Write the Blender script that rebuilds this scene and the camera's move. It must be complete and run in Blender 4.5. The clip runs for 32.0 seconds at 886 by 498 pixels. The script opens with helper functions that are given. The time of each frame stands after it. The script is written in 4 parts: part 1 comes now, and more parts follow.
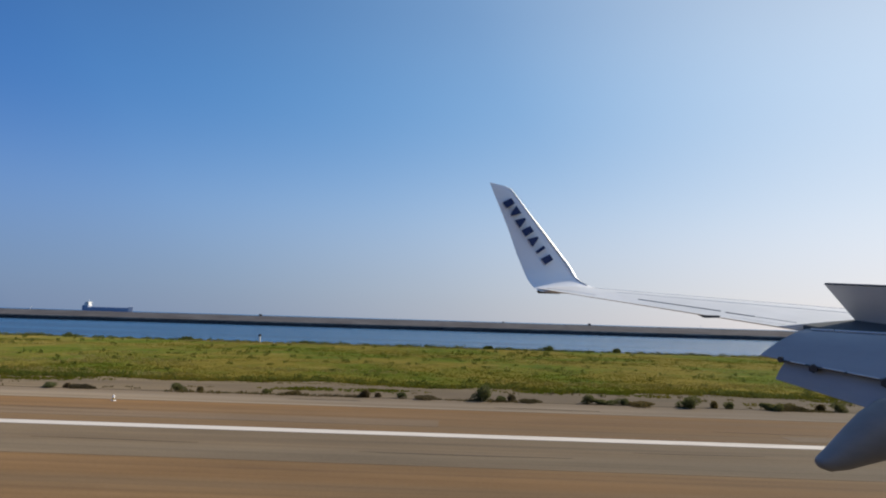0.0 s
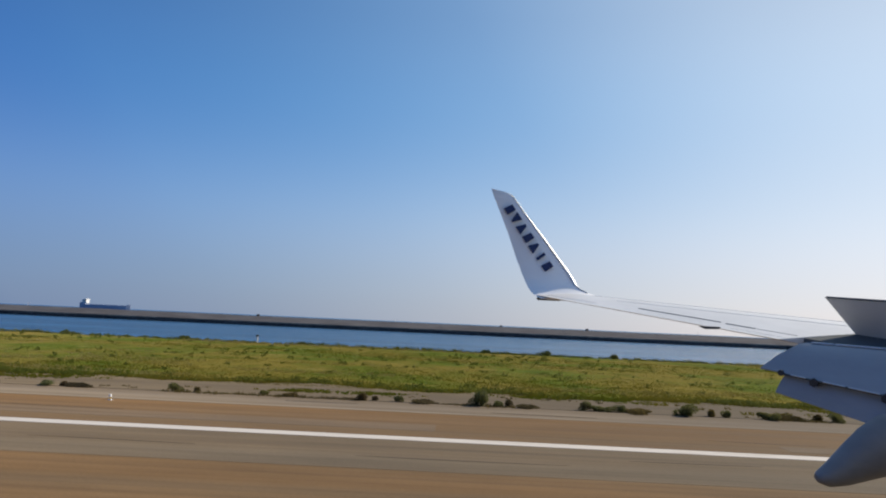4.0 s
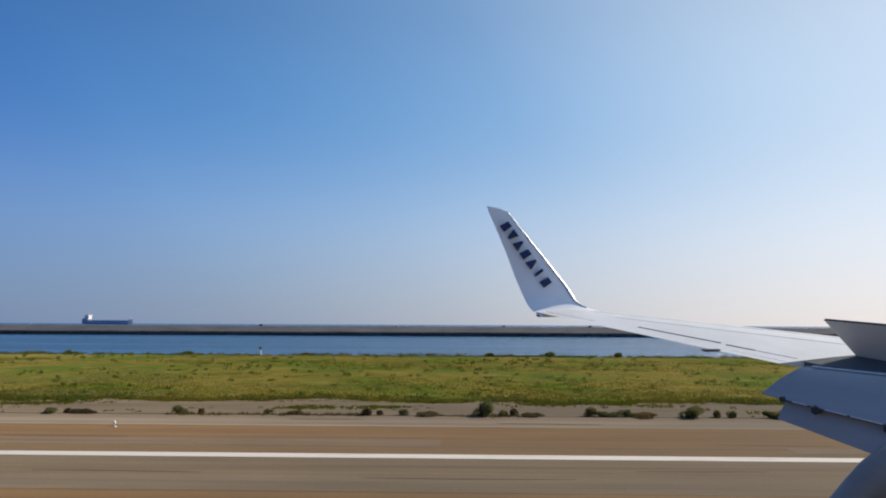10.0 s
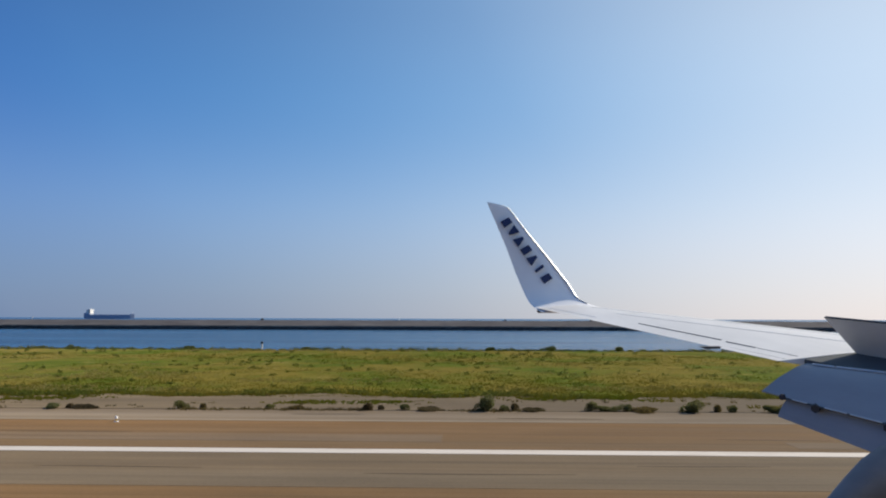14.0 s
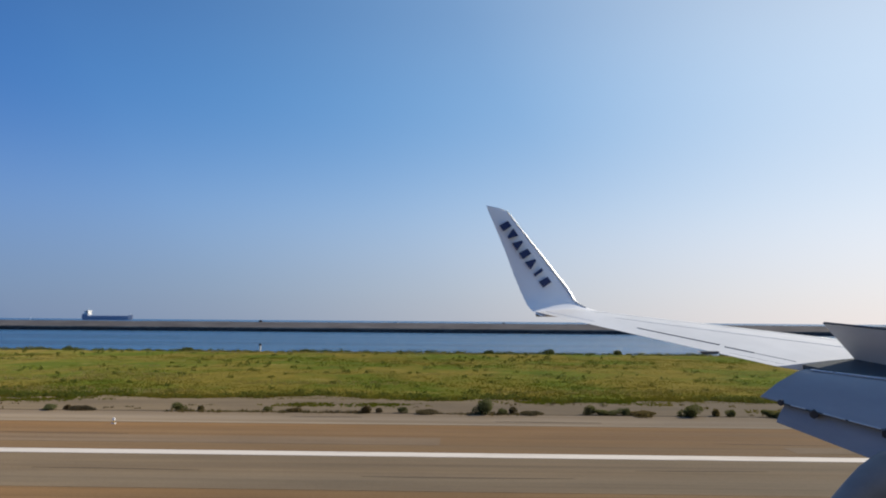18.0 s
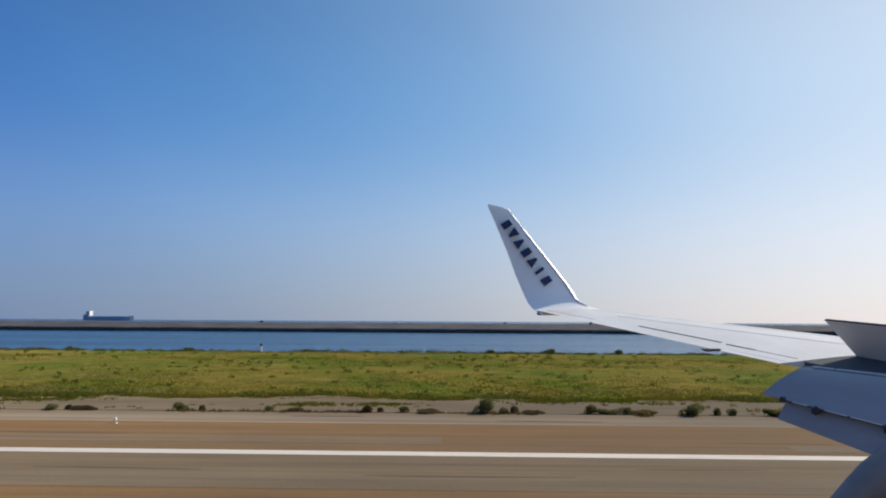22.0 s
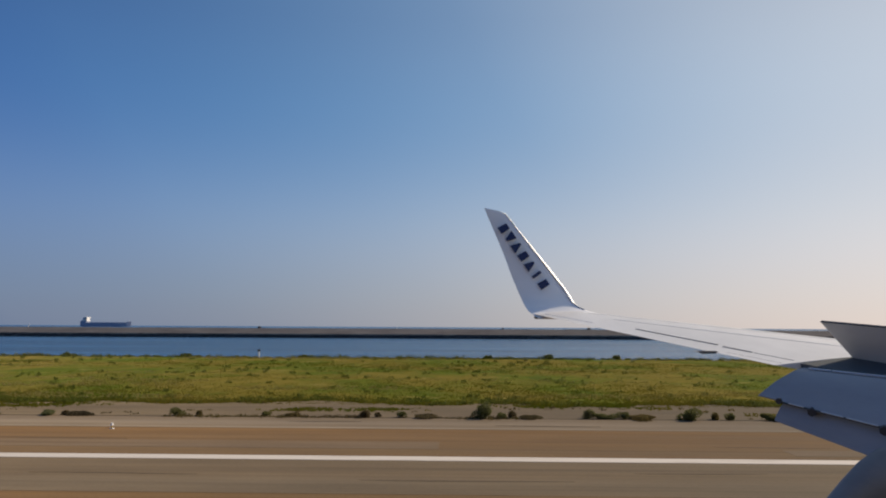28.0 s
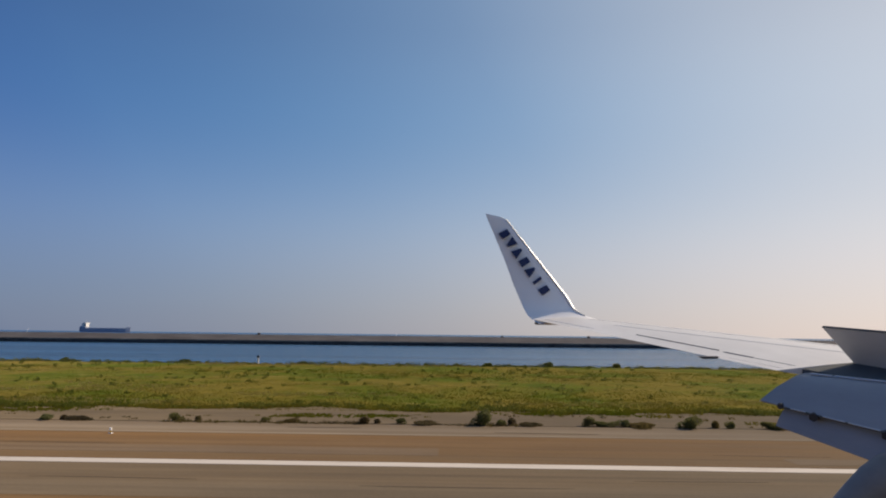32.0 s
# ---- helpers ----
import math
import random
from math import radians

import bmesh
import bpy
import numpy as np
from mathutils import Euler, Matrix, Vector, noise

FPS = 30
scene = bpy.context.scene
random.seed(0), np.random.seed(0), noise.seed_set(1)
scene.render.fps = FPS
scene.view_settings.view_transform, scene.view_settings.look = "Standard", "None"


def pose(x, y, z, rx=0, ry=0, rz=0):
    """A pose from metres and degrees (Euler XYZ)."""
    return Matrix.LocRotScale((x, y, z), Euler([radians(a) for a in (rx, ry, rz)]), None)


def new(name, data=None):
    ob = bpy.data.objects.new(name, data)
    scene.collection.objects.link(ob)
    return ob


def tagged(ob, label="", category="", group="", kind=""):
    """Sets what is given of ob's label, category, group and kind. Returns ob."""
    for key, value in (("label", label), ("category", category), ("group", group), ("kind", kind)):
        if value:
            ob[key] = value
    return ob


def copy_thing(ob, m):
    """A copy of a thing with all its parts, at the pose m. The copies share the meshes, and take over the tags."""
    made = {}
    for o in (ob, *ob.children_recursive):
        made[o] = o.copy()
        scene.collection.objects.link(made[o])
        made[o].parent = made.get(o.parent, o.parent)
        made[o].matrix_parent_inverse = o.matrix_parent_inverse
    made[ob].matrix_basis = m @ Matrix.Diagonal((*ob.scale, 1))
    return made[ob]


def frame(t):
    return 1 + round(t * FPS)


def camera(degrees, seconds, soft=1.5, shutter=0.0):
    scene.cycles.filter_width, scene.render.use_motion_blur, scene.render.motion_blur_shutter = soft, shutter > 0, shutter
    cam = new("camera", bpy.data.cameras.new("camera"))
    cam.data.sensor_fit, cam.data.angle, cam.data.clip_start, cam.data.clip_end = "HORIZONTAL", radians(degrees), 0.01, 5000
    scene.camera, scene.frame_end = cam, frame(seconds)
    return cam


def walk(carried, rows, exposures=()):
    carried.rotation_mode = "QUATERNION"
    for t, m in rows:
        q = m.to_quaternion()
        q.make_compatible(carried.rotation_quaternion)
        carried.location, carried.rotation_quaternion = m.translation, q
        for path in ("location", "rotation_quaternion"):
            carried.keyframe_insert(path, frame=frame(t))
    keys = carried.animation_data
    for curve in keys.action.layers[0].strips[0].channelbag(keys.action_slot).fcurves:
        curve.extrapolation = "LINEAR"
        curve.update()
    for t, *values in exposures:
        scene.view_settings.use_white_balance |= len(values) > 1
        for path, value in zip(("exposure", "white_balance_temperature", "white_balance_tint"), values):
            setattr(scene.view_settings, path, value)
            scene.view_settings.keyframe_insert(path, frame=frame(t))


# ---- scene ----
# The aeroplane stands on the runway; x runs along the runway, y out over the wing to the sea, z up.
cam = camera(66.0, 32.0, soft=2.0)
AIM = 1.3        # degrees by which the aeroplane points off the runway line
ROWS = [
    (0, -0.027, 0.012, 3.513, -0.014, 5.902, -1.664),
    (1, -0.015, 0.014, 3.423, 0.093, 6.584, -1.323),
    (2, -0.021, 0.015, 3.401, 0.000, 6.739, -1.830),
    (3, -0.042, 0.011, 3.561, -0.284, 5.915, -2.846),
    (3.5, -0.069, 0.012, 3.536, -0.230, 6.052, -2.642),
    (5.5, -0.031, 0.005, 3.796, -0.184, 6.259, -2.515),
    (6, -0.047, 0.005, 3.818, -0.181, 6.449, -2.615),
    (7, -0.018, 0.001, 3.813, -0.039, 6.314, -1.412),
    (8, -0.018, 0.002, 3.879, 0.079, 6.154, -0.793),
    (9, -0.011, 0.000, 4.007, -0.021, 6.357, -0.526),
    (10, -0.009, 0.001, 4.000, 0.045, 6.275, -0.263),
    (11, -0.001, -0.000, 4.014, 0.025, 6.130, -0.348),
    (12, 0.022, -0.000, 3.989, 0.220, 5.946, -0.267),
    (13, -0.006, 0.001, 4.028, 0.104, 5.986, -0.443),
    (14, 0.004, -0.000, 4.051, 0.146, 5.764, -0.177),
    (14.5, 0.001, -0.000, 4.064, 0.045, 6.085, -0.352),
    (16.5, 0.007, -0.000, 4.048, 0.063, 5.990, -0.354),
    (17, -0.005, 0.000, 4.051, 0.011, 5.947, -0.266),
    (18, -0.001, 0.000, 4.066, 0.016, 5.986, -0.439),
    (19, -0.024, 0.000, 4.165, -0.008, 5.384, -0.263),
    (20, -0.006, -0.001, 4.165, -0.033, 5.376, -0.436),
    (21, -0.001, 0.000, 4.090, 0.051, 5.900, -0.265),
    (22, -0.005, 0.001, 4.036, 0.104, 5.989, -0.352),
    (23, 0.000, 0.000, 4.050, -0.000, 6.272, -0.354),
    (24, 0.003, -0.000, 4.064, -0.006, 6.177, -0.351),
    (25, 0.010, -0.000, 4.063, 0.006, 6.127, -0.440),
    (26, 0.002, 0.000, 3.997, -0.046, 6.365, -0.354),
    (26.5, 0.008, 0.001, 3.964, -0.026, 6.505, -0.356),
    (28.5, 0.014, 0.000, 3.998, -0.056, 6.416, -0.270),
    (29, -0.013, 0.002, 3.994, 0.040, 6.367, -0.265),
    (29.5, -0.001, 0.001, 4.004, -0.039, 6.415, -0.266),
    (30, 0.009, 0.001, 3.943, 0.004, 6.699, -0.181),
    (30.5, 0.006, 0.001, 3.875, 0.050, 6.936, -0.092),
    (31, 0.013, 0.001, 3.883, 0.090, 7.026, -0.182),
    (31.5, 0.005, 0.001, 3.877, -0.011, 7.018, -0.356),
    (32, -0.006, 0.001, 3.939, -0.097, 7.100, -0.618),
]
walk(cam, [(t, pose(x, y, z, 90 + pitch, roll, yaw + AIM)) for t, x, y, z, yaw, pitch, roll in ROWS],
     exposures=[(0, 0.0, 6600, 10), (6, 0.04, 6620, 10), (24, 0.05, 6650, 10), (26.5, -0.08, 6700, 11), (28.5, -0.25, 7450, 15), (32, -0.2, 7500, 16)])

# ---- light ----
SUN_EL, SUN_AZ = 35.0, 62.0          # degrees above the horizon, degrees clockwise from +y
world = bpy.data.worlds.new("sky")
scene.world = world
world.use_nodes = True
wn = world.node_tree.nodes
sky = wn.new("ShaderNodeTexSky")
sky.sky_type = "NISHITA"
sky.sun_disc = False
sky.sun_elevation, sky.sun_rotation = radians(SUN_EL), radians(SUN_AZ)
sky.air_density, sky.dust_density, sky.ozone_density = 1.0, 0.4, 4.0
wn["Background"].inputs["Strength"].default_value = 0.11
# sea haze: the clear sky pales evenly towards the sun and towards the horizon
az, el = radians(SUN_AZ), radians(SUN_EL)
sun_dir = Vector((math.sin(az) * math.cos(el), math.cos(az) * math.cos(el), math.sin(el)))
wl = world.node_tree.links
way = wn.new("ShaderNodeTexCoord")
dot = wn.new("ShaderNodeVectorMath")
dot.operation = "DOT_PRODUCT"
dot.inputs[1].default_value = sun_dir
wl.new(way.outputs["Generated"], dot.inputs[0])
towards = wn.new("ShaderNodeMapRange")
towards.inputs["From Min"].default_value, towards.inputs["From Max"].default_value = -0.3, 1.0
wl.new(dot.outputs["Value"], towards.inputs["Value"])


def sky_ramp(stops):
    r = wn.new("ShaderNodeValToRGB")
    r.color_ramp.interpolation = "B_SPLINE"
    e = r.color_ramp.elements
    while len(e) < len(stops):
        e.new(0.5)
    for q, (d, c) in zip(e, stops):
        q.position, q.color = (d + 0.3) / 1.3, (*[v / 10 for v in c], 1)
    wl.new(towards.outputs["Result"], r.inputs["Fac"])
    up = wn.new("ShaderNodeVectorMath")
    up.operation = "SCALE"
    up.inputs["Scale"].default_value = 10.0
    wl.new(r.outputs["Color"], up.inputs[0])
    return up.outputs["Vector"]


def sky_mix(fac, a, b):
    n = wn.new("ShaderNodeMix")
    n.data_type = "RGBA"
    if isinstance(fac, float):
        n.inputs["Factor"].default_value = fac
    else:
        wl.new(fac, n.inputs["Factor"])
    wl.new(a, n.inputs["A"])
    wl.new(b, n.inputs["B"])
    return n.outputs["Result"]


HIGH = sky_ramp([(-0.05, (0.35, 1.35, 4.2)), (0.16, (0.42, 1.72, 4.5)), (0.59, (1.4, 3.35, 6.1)), (0.88, (5.7, 7.0, 8.4)), (1.0, (8.5, 8.5, 8.5))])
LOW = sky_ramp([(-0.2, (1.5, 2.4, 4.2)), (-0.07, (1.8, 2.8, 4.6)), (0.385, (4.6, 5.1, 5.7)), (0.717, (8.7, 8.4, 8.1)), (1.0, (9.0, 8.9, 8.6))])
height = wn.new("ShaderNodeSeparateXYZ")
wl.new(way.outputs["Generated"], height.inputs[0])
low_fac = wn.new("ShaderNodeMapRange")
low_fac.interpolation_type = "SMOOTHERSTEP"
for key, value in (("From Min", -0.12), ("From Max", 0.36), ("To Min", 1.0), ("To Max", 0.0)):
    low_fac.inputs[key].default_value = value
wl.new(height.outputs["Z"], low_fac.inputs["Value"])
hazy = sky_mix(low_fac.outputs["Result"], HIGH, LOW)


def haze_band(stops):
    """How the haze tints the sky by height, from the horizon up."""
    r = wn.new("ShaderNodeValToRGB")
    r.color_ramp.interpolation = "B_SPLINE"
    e = r.color_ramp.elements
    while len(e) < len(stops):
        e.new(0.5)
    for q, (z, c) in zip(e, stops):
        q.position, q.color = z * 2, (*[v / 2 for v in c], 1)
    wl.new(height.outputs["Z"], lift.inputs["Value"])
    wl.new(lift.outputs["Result"], r.inputs["Fac"])
    return r.outputs["Color"]


lift = wn.new("ShaderNodeMapRange")
lift.inputs["From Max"].default_value = 0.5
away = haze_band([(0.0, (0.75, 0.78, 0.85)), (0.04, (0.79, 0.825, 0.88)), (0.10, (0.95, 1.01, 1.05)), (0.16, (1.07, 1.16, 1.18)), (0.23, (1.06, 1.13, 1.15)),
                  (0.31, (1.0, 1.03, 1.06)), (0.37, (0.87, 0.89, 0.95)), (0.42, (0.75, 0.765, 0.85)), (0.5, (0.68, 0.70, 0.80))])
sunward = haze_band([(0.0, (0.985, 0.935, 0.955)), (0.04, (1.005, 0.95, 0.965)), (0.10, (1.085, 1.035, 1.03)), (0.16, (1.10, 1.07, 1.05)), (0.31, (1.05, 1.05, 1.05)),
                     (0.37, (0.99, 0.99, 1.0)), (0.42, (0.91, 0.915, 0.94)), (0.5, (0.86, 0.87, 0.90))])
side = wn.new("ShaderNodeMapRange")
side.inputs["From Min"].default_value, side.inputs["From Max"].default_value = 0.15, 0.8
wl.new(dot.outputs["Value"], side.inputs["Value"])
veil = wn.new("ShaderNodeVectorMath")
veil.operation = "MULTIPLY"
wl.new(sky_mix(0.85, sky.outputs[0], hazy), veil.inputs[0])
wl.new(sky_mix(side.outputs["Result"], away, sunward), veil.inputs[1])
double = wn.new("ShaderNodeVectorMath")
double.operation = "SCALE"
double.inputs["Scale"].default_value = 2.0
wl.new(veil.outputs["Vector"], double.inputs[0])
wl.new(double.outputs["Vector"], wn["Background"].inputs["Color"])
sun = new("sun", bpy.data.lights.new("sun", "SUN"))
sun.data.energy, sun.data.angle, sun.data.color = 4.8, radians(0.5), (1.0, 0.90, 0.75)
sun.rotation_euler = sun_dir.to_track_quat("Z", "Y").to_euler()


# ---- materials ----
def mat(name, base, rough=0.8, metal=0.0):
    m = bpy.data.materials.new(name)
    m.use_nodes = True
    b = m.node_tree.nodes["Principled BSDF"]
    b.inputs["Base Color"].default_value = (*base, 1)
    b.inputs["Roughness"].default_value = rough
    b.inputs["Metallic"].default_value = metal
    b.inputs["Specular IOR Level"].default_value = 0.12 if rough > 0.65 else 0.5
    return m


def node(m, kind, **values):
    n = m.node_tree.nodes.new(kind)
    for k, v in values.items():
        n.inputs[k].default_value = v
    return n


def link(m, a, b):
    m.node_tree.links.new(a, b)


def coords(m, scale=(1, 1, 1)):
    """World-sized coordinates, stretched by scale."""
    geo = m.node_tree.nodes.new("ShaderNodeNewGeometry")
    mp = node(m, "ShaderNodeMapping")
    mp.inputs["Scale"].default_value = scale
    link(m, geo.outputs["Position"], mp.inputs["Vector"])
    return mp.outputs["Vector"]


def noise_of(m, scale, stretch=(1, 1, 1), detail=4, rough=0.55):
    n = node(m, "ShaderNodeTexNoise", Scale=scale, Detail=detail, Roughness=rough)
    link(m, coords(m, stretch), n.inputs["Vector"])
    return n.outputs["Fac"]


def ramp(m, fac, stops):
    r = m.node_tree.nodes.new("ShaderNodeValToRGB")
    e = r.color_ramp.elements
    while len(e) < len(stops):
        e.new(0.5)
    for s, (p, c) in zip(e, stops):
        s.position, s.color = p, (*c, 1)
    link(m, fac, r.inputs["Fac"])
    return r.outputs["Color"]


def mix(m, fac, a, b, how="MIX"):
    n = m.node_tree.nodes.new("ShaderNodeMix")
    n.data_type, n.blend_type = "RGBA", how
    for value, slot in ((fac, n.inputs["Factor"]), (a, n.inputs["A"]), (b, n.inputs["B"])):
        if isinstance(value, (int, float)):
            slot.default_value = value
        elif isinstance(value, tuple):
            slot.default_value = (*value, 1)
        else:
            link(m, value, slot)
    return n.outputs["Result"]


def colour(m, out):
    link(m, out, m.node_tree.nodes["Principled BSDF"].inputs["Base Color"])


def bump(m, height, strength=0.3, distance=0.02):
    n = node(m, "ShaderNodeBump", Strength=strength, Distance=distance)
    link(m, height, n.inputs["Height"])
    link(m, n.outputs["Normal"], m.node_tree.nodes["Principled BSDF"].inputs["Normal"])


def span(m, fac, lo, hi):
    n = node(m, "ShaderNodeMapRange")
    n.inputs["From Min"].default_value, n.inputs["From Max"].default_value = lo, hi
    link(m, fac, n.inputs["Value"])
    return n.outputs["Result"]


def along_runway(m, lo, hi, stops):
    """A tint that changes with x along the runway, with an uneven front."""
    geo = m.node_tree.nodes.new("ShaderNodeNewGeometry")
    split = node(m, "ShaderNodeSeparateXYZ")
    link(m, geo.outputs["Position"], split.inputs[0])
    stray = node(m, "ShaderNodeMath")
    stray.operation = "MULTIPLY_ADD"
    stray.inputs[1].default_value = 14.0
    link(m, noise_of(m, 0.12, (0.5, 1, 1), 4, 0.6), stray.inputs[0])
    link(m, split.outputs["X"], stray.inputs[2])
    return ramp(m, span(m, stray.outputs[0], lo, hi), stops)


def asphalt(name, c1, c2, c3, streak=0.02):
    """Worn asphalt in long streaks along the runway, with grain and stains."""
    m = mat(name, c1, 0.85)
    long = noise_of(m, 0.55, (streak, 1, 1), 5, 0.6)
    lane = noise_of(m, 0.22, (streak * 0.4, 1, 1), 2)
    spots = noise_of(m, 0.5, (0.25, 1, 1), 5, 0.65)
    grain = noise_of(m, 45, (0.4, 1, 1), 3)
    wheel = noise_of(m, 3.2, (streak * 0.5, 1, 1), 4, 0.6)
    a = ramp(m, lane, [(0.42, c1), (0.58, c2)])
    b = mix(m, span(m, long, 0.42, 0.72), a, c3)
    c = mix(m, 0.35, b, ramp(m, spots, [(0.3, (0.55, 0.55, 0.55)), (0.7, (1.25, 1.22, 1.18))]), "MULTIPLY")
    d = mix(m, 0.38, c, ramp(m, grain, [(0.3, (0.6, 0.6, 0.6)), (0.7, (1.3, 1.3, 1.3))]), "MULTIPLY")
    # window haze put into the asphalt colour: paler at low x, darker at high x
    window_haze = along_runway(m, -20.0, 24.0, [(0.0, (1.46, 1.42, 1.30)), (0.5, (1.04, 1.03, 0.99)), (1.0, (0.73, 0.735, 0.73))])
    d = mix(m, 1.0, d, window_haze, "MULTIPLY")
    colour(m, mix(m, 0.3, d, ramp(m, wheel, [(0.34, (0.5, 0.48, 0.47)), (0.5, (1.0, 1.0, 1.0)), (0.68, (1.28, 1.27, 1.26))]), "MULTIPLY"))
    bump(m, grain, 0.4, 0.01)
    return m


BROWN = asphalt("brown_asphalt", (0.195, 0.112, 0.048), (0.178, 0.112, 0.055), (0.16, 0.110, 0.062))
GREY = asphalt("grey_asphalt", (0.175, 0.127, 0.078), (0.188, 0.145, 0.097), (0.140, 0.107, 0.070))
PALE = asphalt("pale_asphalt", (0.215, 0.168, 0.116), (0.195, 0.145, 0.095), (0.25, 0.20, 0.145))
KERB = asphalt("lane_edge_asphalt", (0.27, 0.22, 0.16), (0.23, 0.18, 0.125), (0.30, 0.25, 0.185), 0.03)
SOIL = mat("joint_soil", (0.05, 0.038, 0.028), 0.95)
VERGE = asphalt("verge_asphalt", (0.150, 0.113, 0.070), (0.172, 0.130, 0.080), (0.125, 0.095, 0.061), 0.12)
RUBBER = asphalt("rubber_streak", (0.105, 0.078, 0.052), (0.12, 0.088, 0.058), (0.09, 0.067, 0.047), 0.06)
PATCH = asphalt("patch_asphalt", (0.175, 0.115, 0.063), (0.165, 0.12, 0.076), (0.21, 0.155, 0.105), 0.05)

PAINT = mat("runway_paint", (0.72, 0.70, 0.66), 0.7)
colour(PAINT, mix(PAINT, span(PAINT, noise_of(PAINT, 1.6, (0.15, 1, 1), 6, 0.7), 0.52, 0.8), (0.60, 0.54, 0.465), (0.38, 0.32, 0.26)))

GRASS = mat("grass_ground", (0.12, 0.14, 0.03), 0.95)
lush = ramp(GRASS, noise_of(GRASS, 0.55, (1, 0.5, 1), 5, 0.7), [(0.3, (0.058, 0.082, 0.008)), (0.55, (0.098, 0.120, 0.012)), (0.75, (0.128, 0.138, 0.015))])
olive = ramp(GRASS, noise_of(GRASS, 0.6, (1, 0.5, 1), 4), [(0.3, (0.130, 0.112, 0.017)), (0.7, (0.198, 0.150, 0.026))])
field = mix(GRASS, span(GRASS, noise_of(GRASS, 0.13, (0.8, 0.55, 1), 4, 0.6), 0.41, 0.56), lush, olive)
field = mix(GRASS, span(GRASS, noise_of(GRASS, 0.4, (0.35, 1, 1), 5, 0.65), 0.60, 0.70), field, (0.24, 0.19, 0.05))
# window haze painted into the grass colour: paler and bluer towards low x
HAZE_TINT = [(0.0, (1.42, 1.38, 1.9)), (0.6, (1.10, 1.09, 1.2)), (1.0, (0.98, 0.98, 0.98))]
colour(GRASS, mix(GRASS, 1.0, field, along_runway(GRASS, -45.0, 0.0, HAZE_TINT), "MULTIPLY"))
GRASS.node_tree.nodes["Principled BSDF"].inputs["Specular IOR Level"].default_value = 0.03
bump(GRASS, noise_of(GRASS, 6, (1, 1, 1), 4), 0.8, 0.08)


def foliage(name, stops, rough=0.75, dry=0.3):
    """Leaves that vary from clump to clump and in wide drifts."""
    m = mat(name, stops[0], rough)
    m.node_tree.nodes["Principled BSDF"].inputs["Specular IOR Level"].default_value = 0.05
    geo = m.node_tree.nodes.new("ShaderNodeNewGeometry")
    a = ramp(m, geo.outputs["Random Per Island"], [(i / (len(stops) - 1), c) for i, c in enumerate(stops)])
    drift = noise_of(m, 0.13, (0.8, 0.55, 1), 4, 0.6)
    tint = mix(m, span(m, drift, 0.41, 0.56), a, mix(m, dry, a, (0.185, 0.148, 0.025)))
    # the same window haze put into the leaf colour
    tint = mix(m, 1.0, tint, along_runway(m, -45.0, 0.0, HAZE_TINT), "MULTIPLY")
    colour(m, tint)
    thin = node(m, "ShaderNodeBsdfTranslucent")
    link(m, tint, thin.inputs["Color"])
    both = node(m, "ShaderNodeMixShader", Fac=0.45)
    link(m, m.node_tree.nodes["Principled BSDF"].outputs[0], both.inputs[1])
    link(m, thin.outputs[0], both.inputs[2])
    link(m, both.outputs[0], m.node_tree.nodes["Material Output"].inputs["Surface"])
    return m


BLADES = foliage("grass_blades", [(0.074, 0.098, 0.008), (0.094, 0.116, 0.010), (0.112, 0.124, 0.012), (0.130, 0.128, 0.015)], dry=0.8)
WEED = foliage("weed_leaves", [(0.105, 0.130, 0.018), (0.140, 0.160, 0.026), (0.120, 0.140, 0.026)])
STRAW = foliage("straw_grass", [(0.26, 0.21, 0.055), (0.36, 0.30, 0.10), (0.22, 0.185, 0.045)])
SCRUB = foliage("scrub_leaves", [(0.055, 0.080, 0.018), (0.085, 0.11, 0.022), (0.10, 0.12, 0.03)])
SHRUB = foliage("shrub_leaves", [(0.105, 0.118, 0.040), (0.140, 0.148, 0.055), (0.165, 0.155, 0.065)], dry=0.2)
TWIG = mat("twig", (0.12, 0.085, 0.05), 0.9)
DRY = foliage("dry_weed", [(0.10, 0.075, 0.04), (0.15, 0.11, 0.055), (0.08, 0.07, 0.03)])


def water(name, base, rough):
    m = mat(name, base, rough)
    m.node_tree.nodes["Principled BSDF"].inputs["IOR"].default_value = 1.33
    w = noise_of(m, 0.9, (0.35, 1, 1), 6, 0.6)
    calm = mix(m, span(m, noise_of(m, 0.05, (0.12, 1, 1), 5, 0.65), 0.42, 0.72), base, tuple(min(1, c * 2.0) for c in base))
    # pale sparkle streaks painted into the water's base colour
    colour(m, mix(m, span(m, noise_of(m, 0.22, (0.06, 1, 1), 6, 0.75), 0.61, 0.70), calm, (0.15, 0.22, 0.28)))
    bump(m, w, 1.0, 1.5)
    return m


LAGOON = water("lagoon_water", (0.022, 0.076, 0.150), 0.25)

CONCRETE = mat("breakwater_concrete", (0.20, 0.185, 0.165), 0.9)
colour(CONCRETE, mix(CONCRETE, span(CONCRETE, noise_of(CONCRETE, 0.25, (0.3, 1, 1.5), 5, 0.65), 0.35, 0.7), (0.108, 0.098, 0.094), (0.165, 0.152, 0.143)))
bump(CONCRETE, noise_of(CONCRETE, 3), 0.4, 0.05)
LEDGE = mat("ledge_concrete", (0.27, 0.245, 0.21), 0.9)
colour(LEDGE, mix(LEDGE, span(LEDGE, noise_of(LEDGE, 0.12, (0.5, 1, 1), 5, 0.7), 0.38, 0.62), (0.12, 0.105, 0.092), (0.34, 0.30, 0.25)))
ROCK = mat("wet_rock", (0.05, 0.05, 0.05), 0.8)
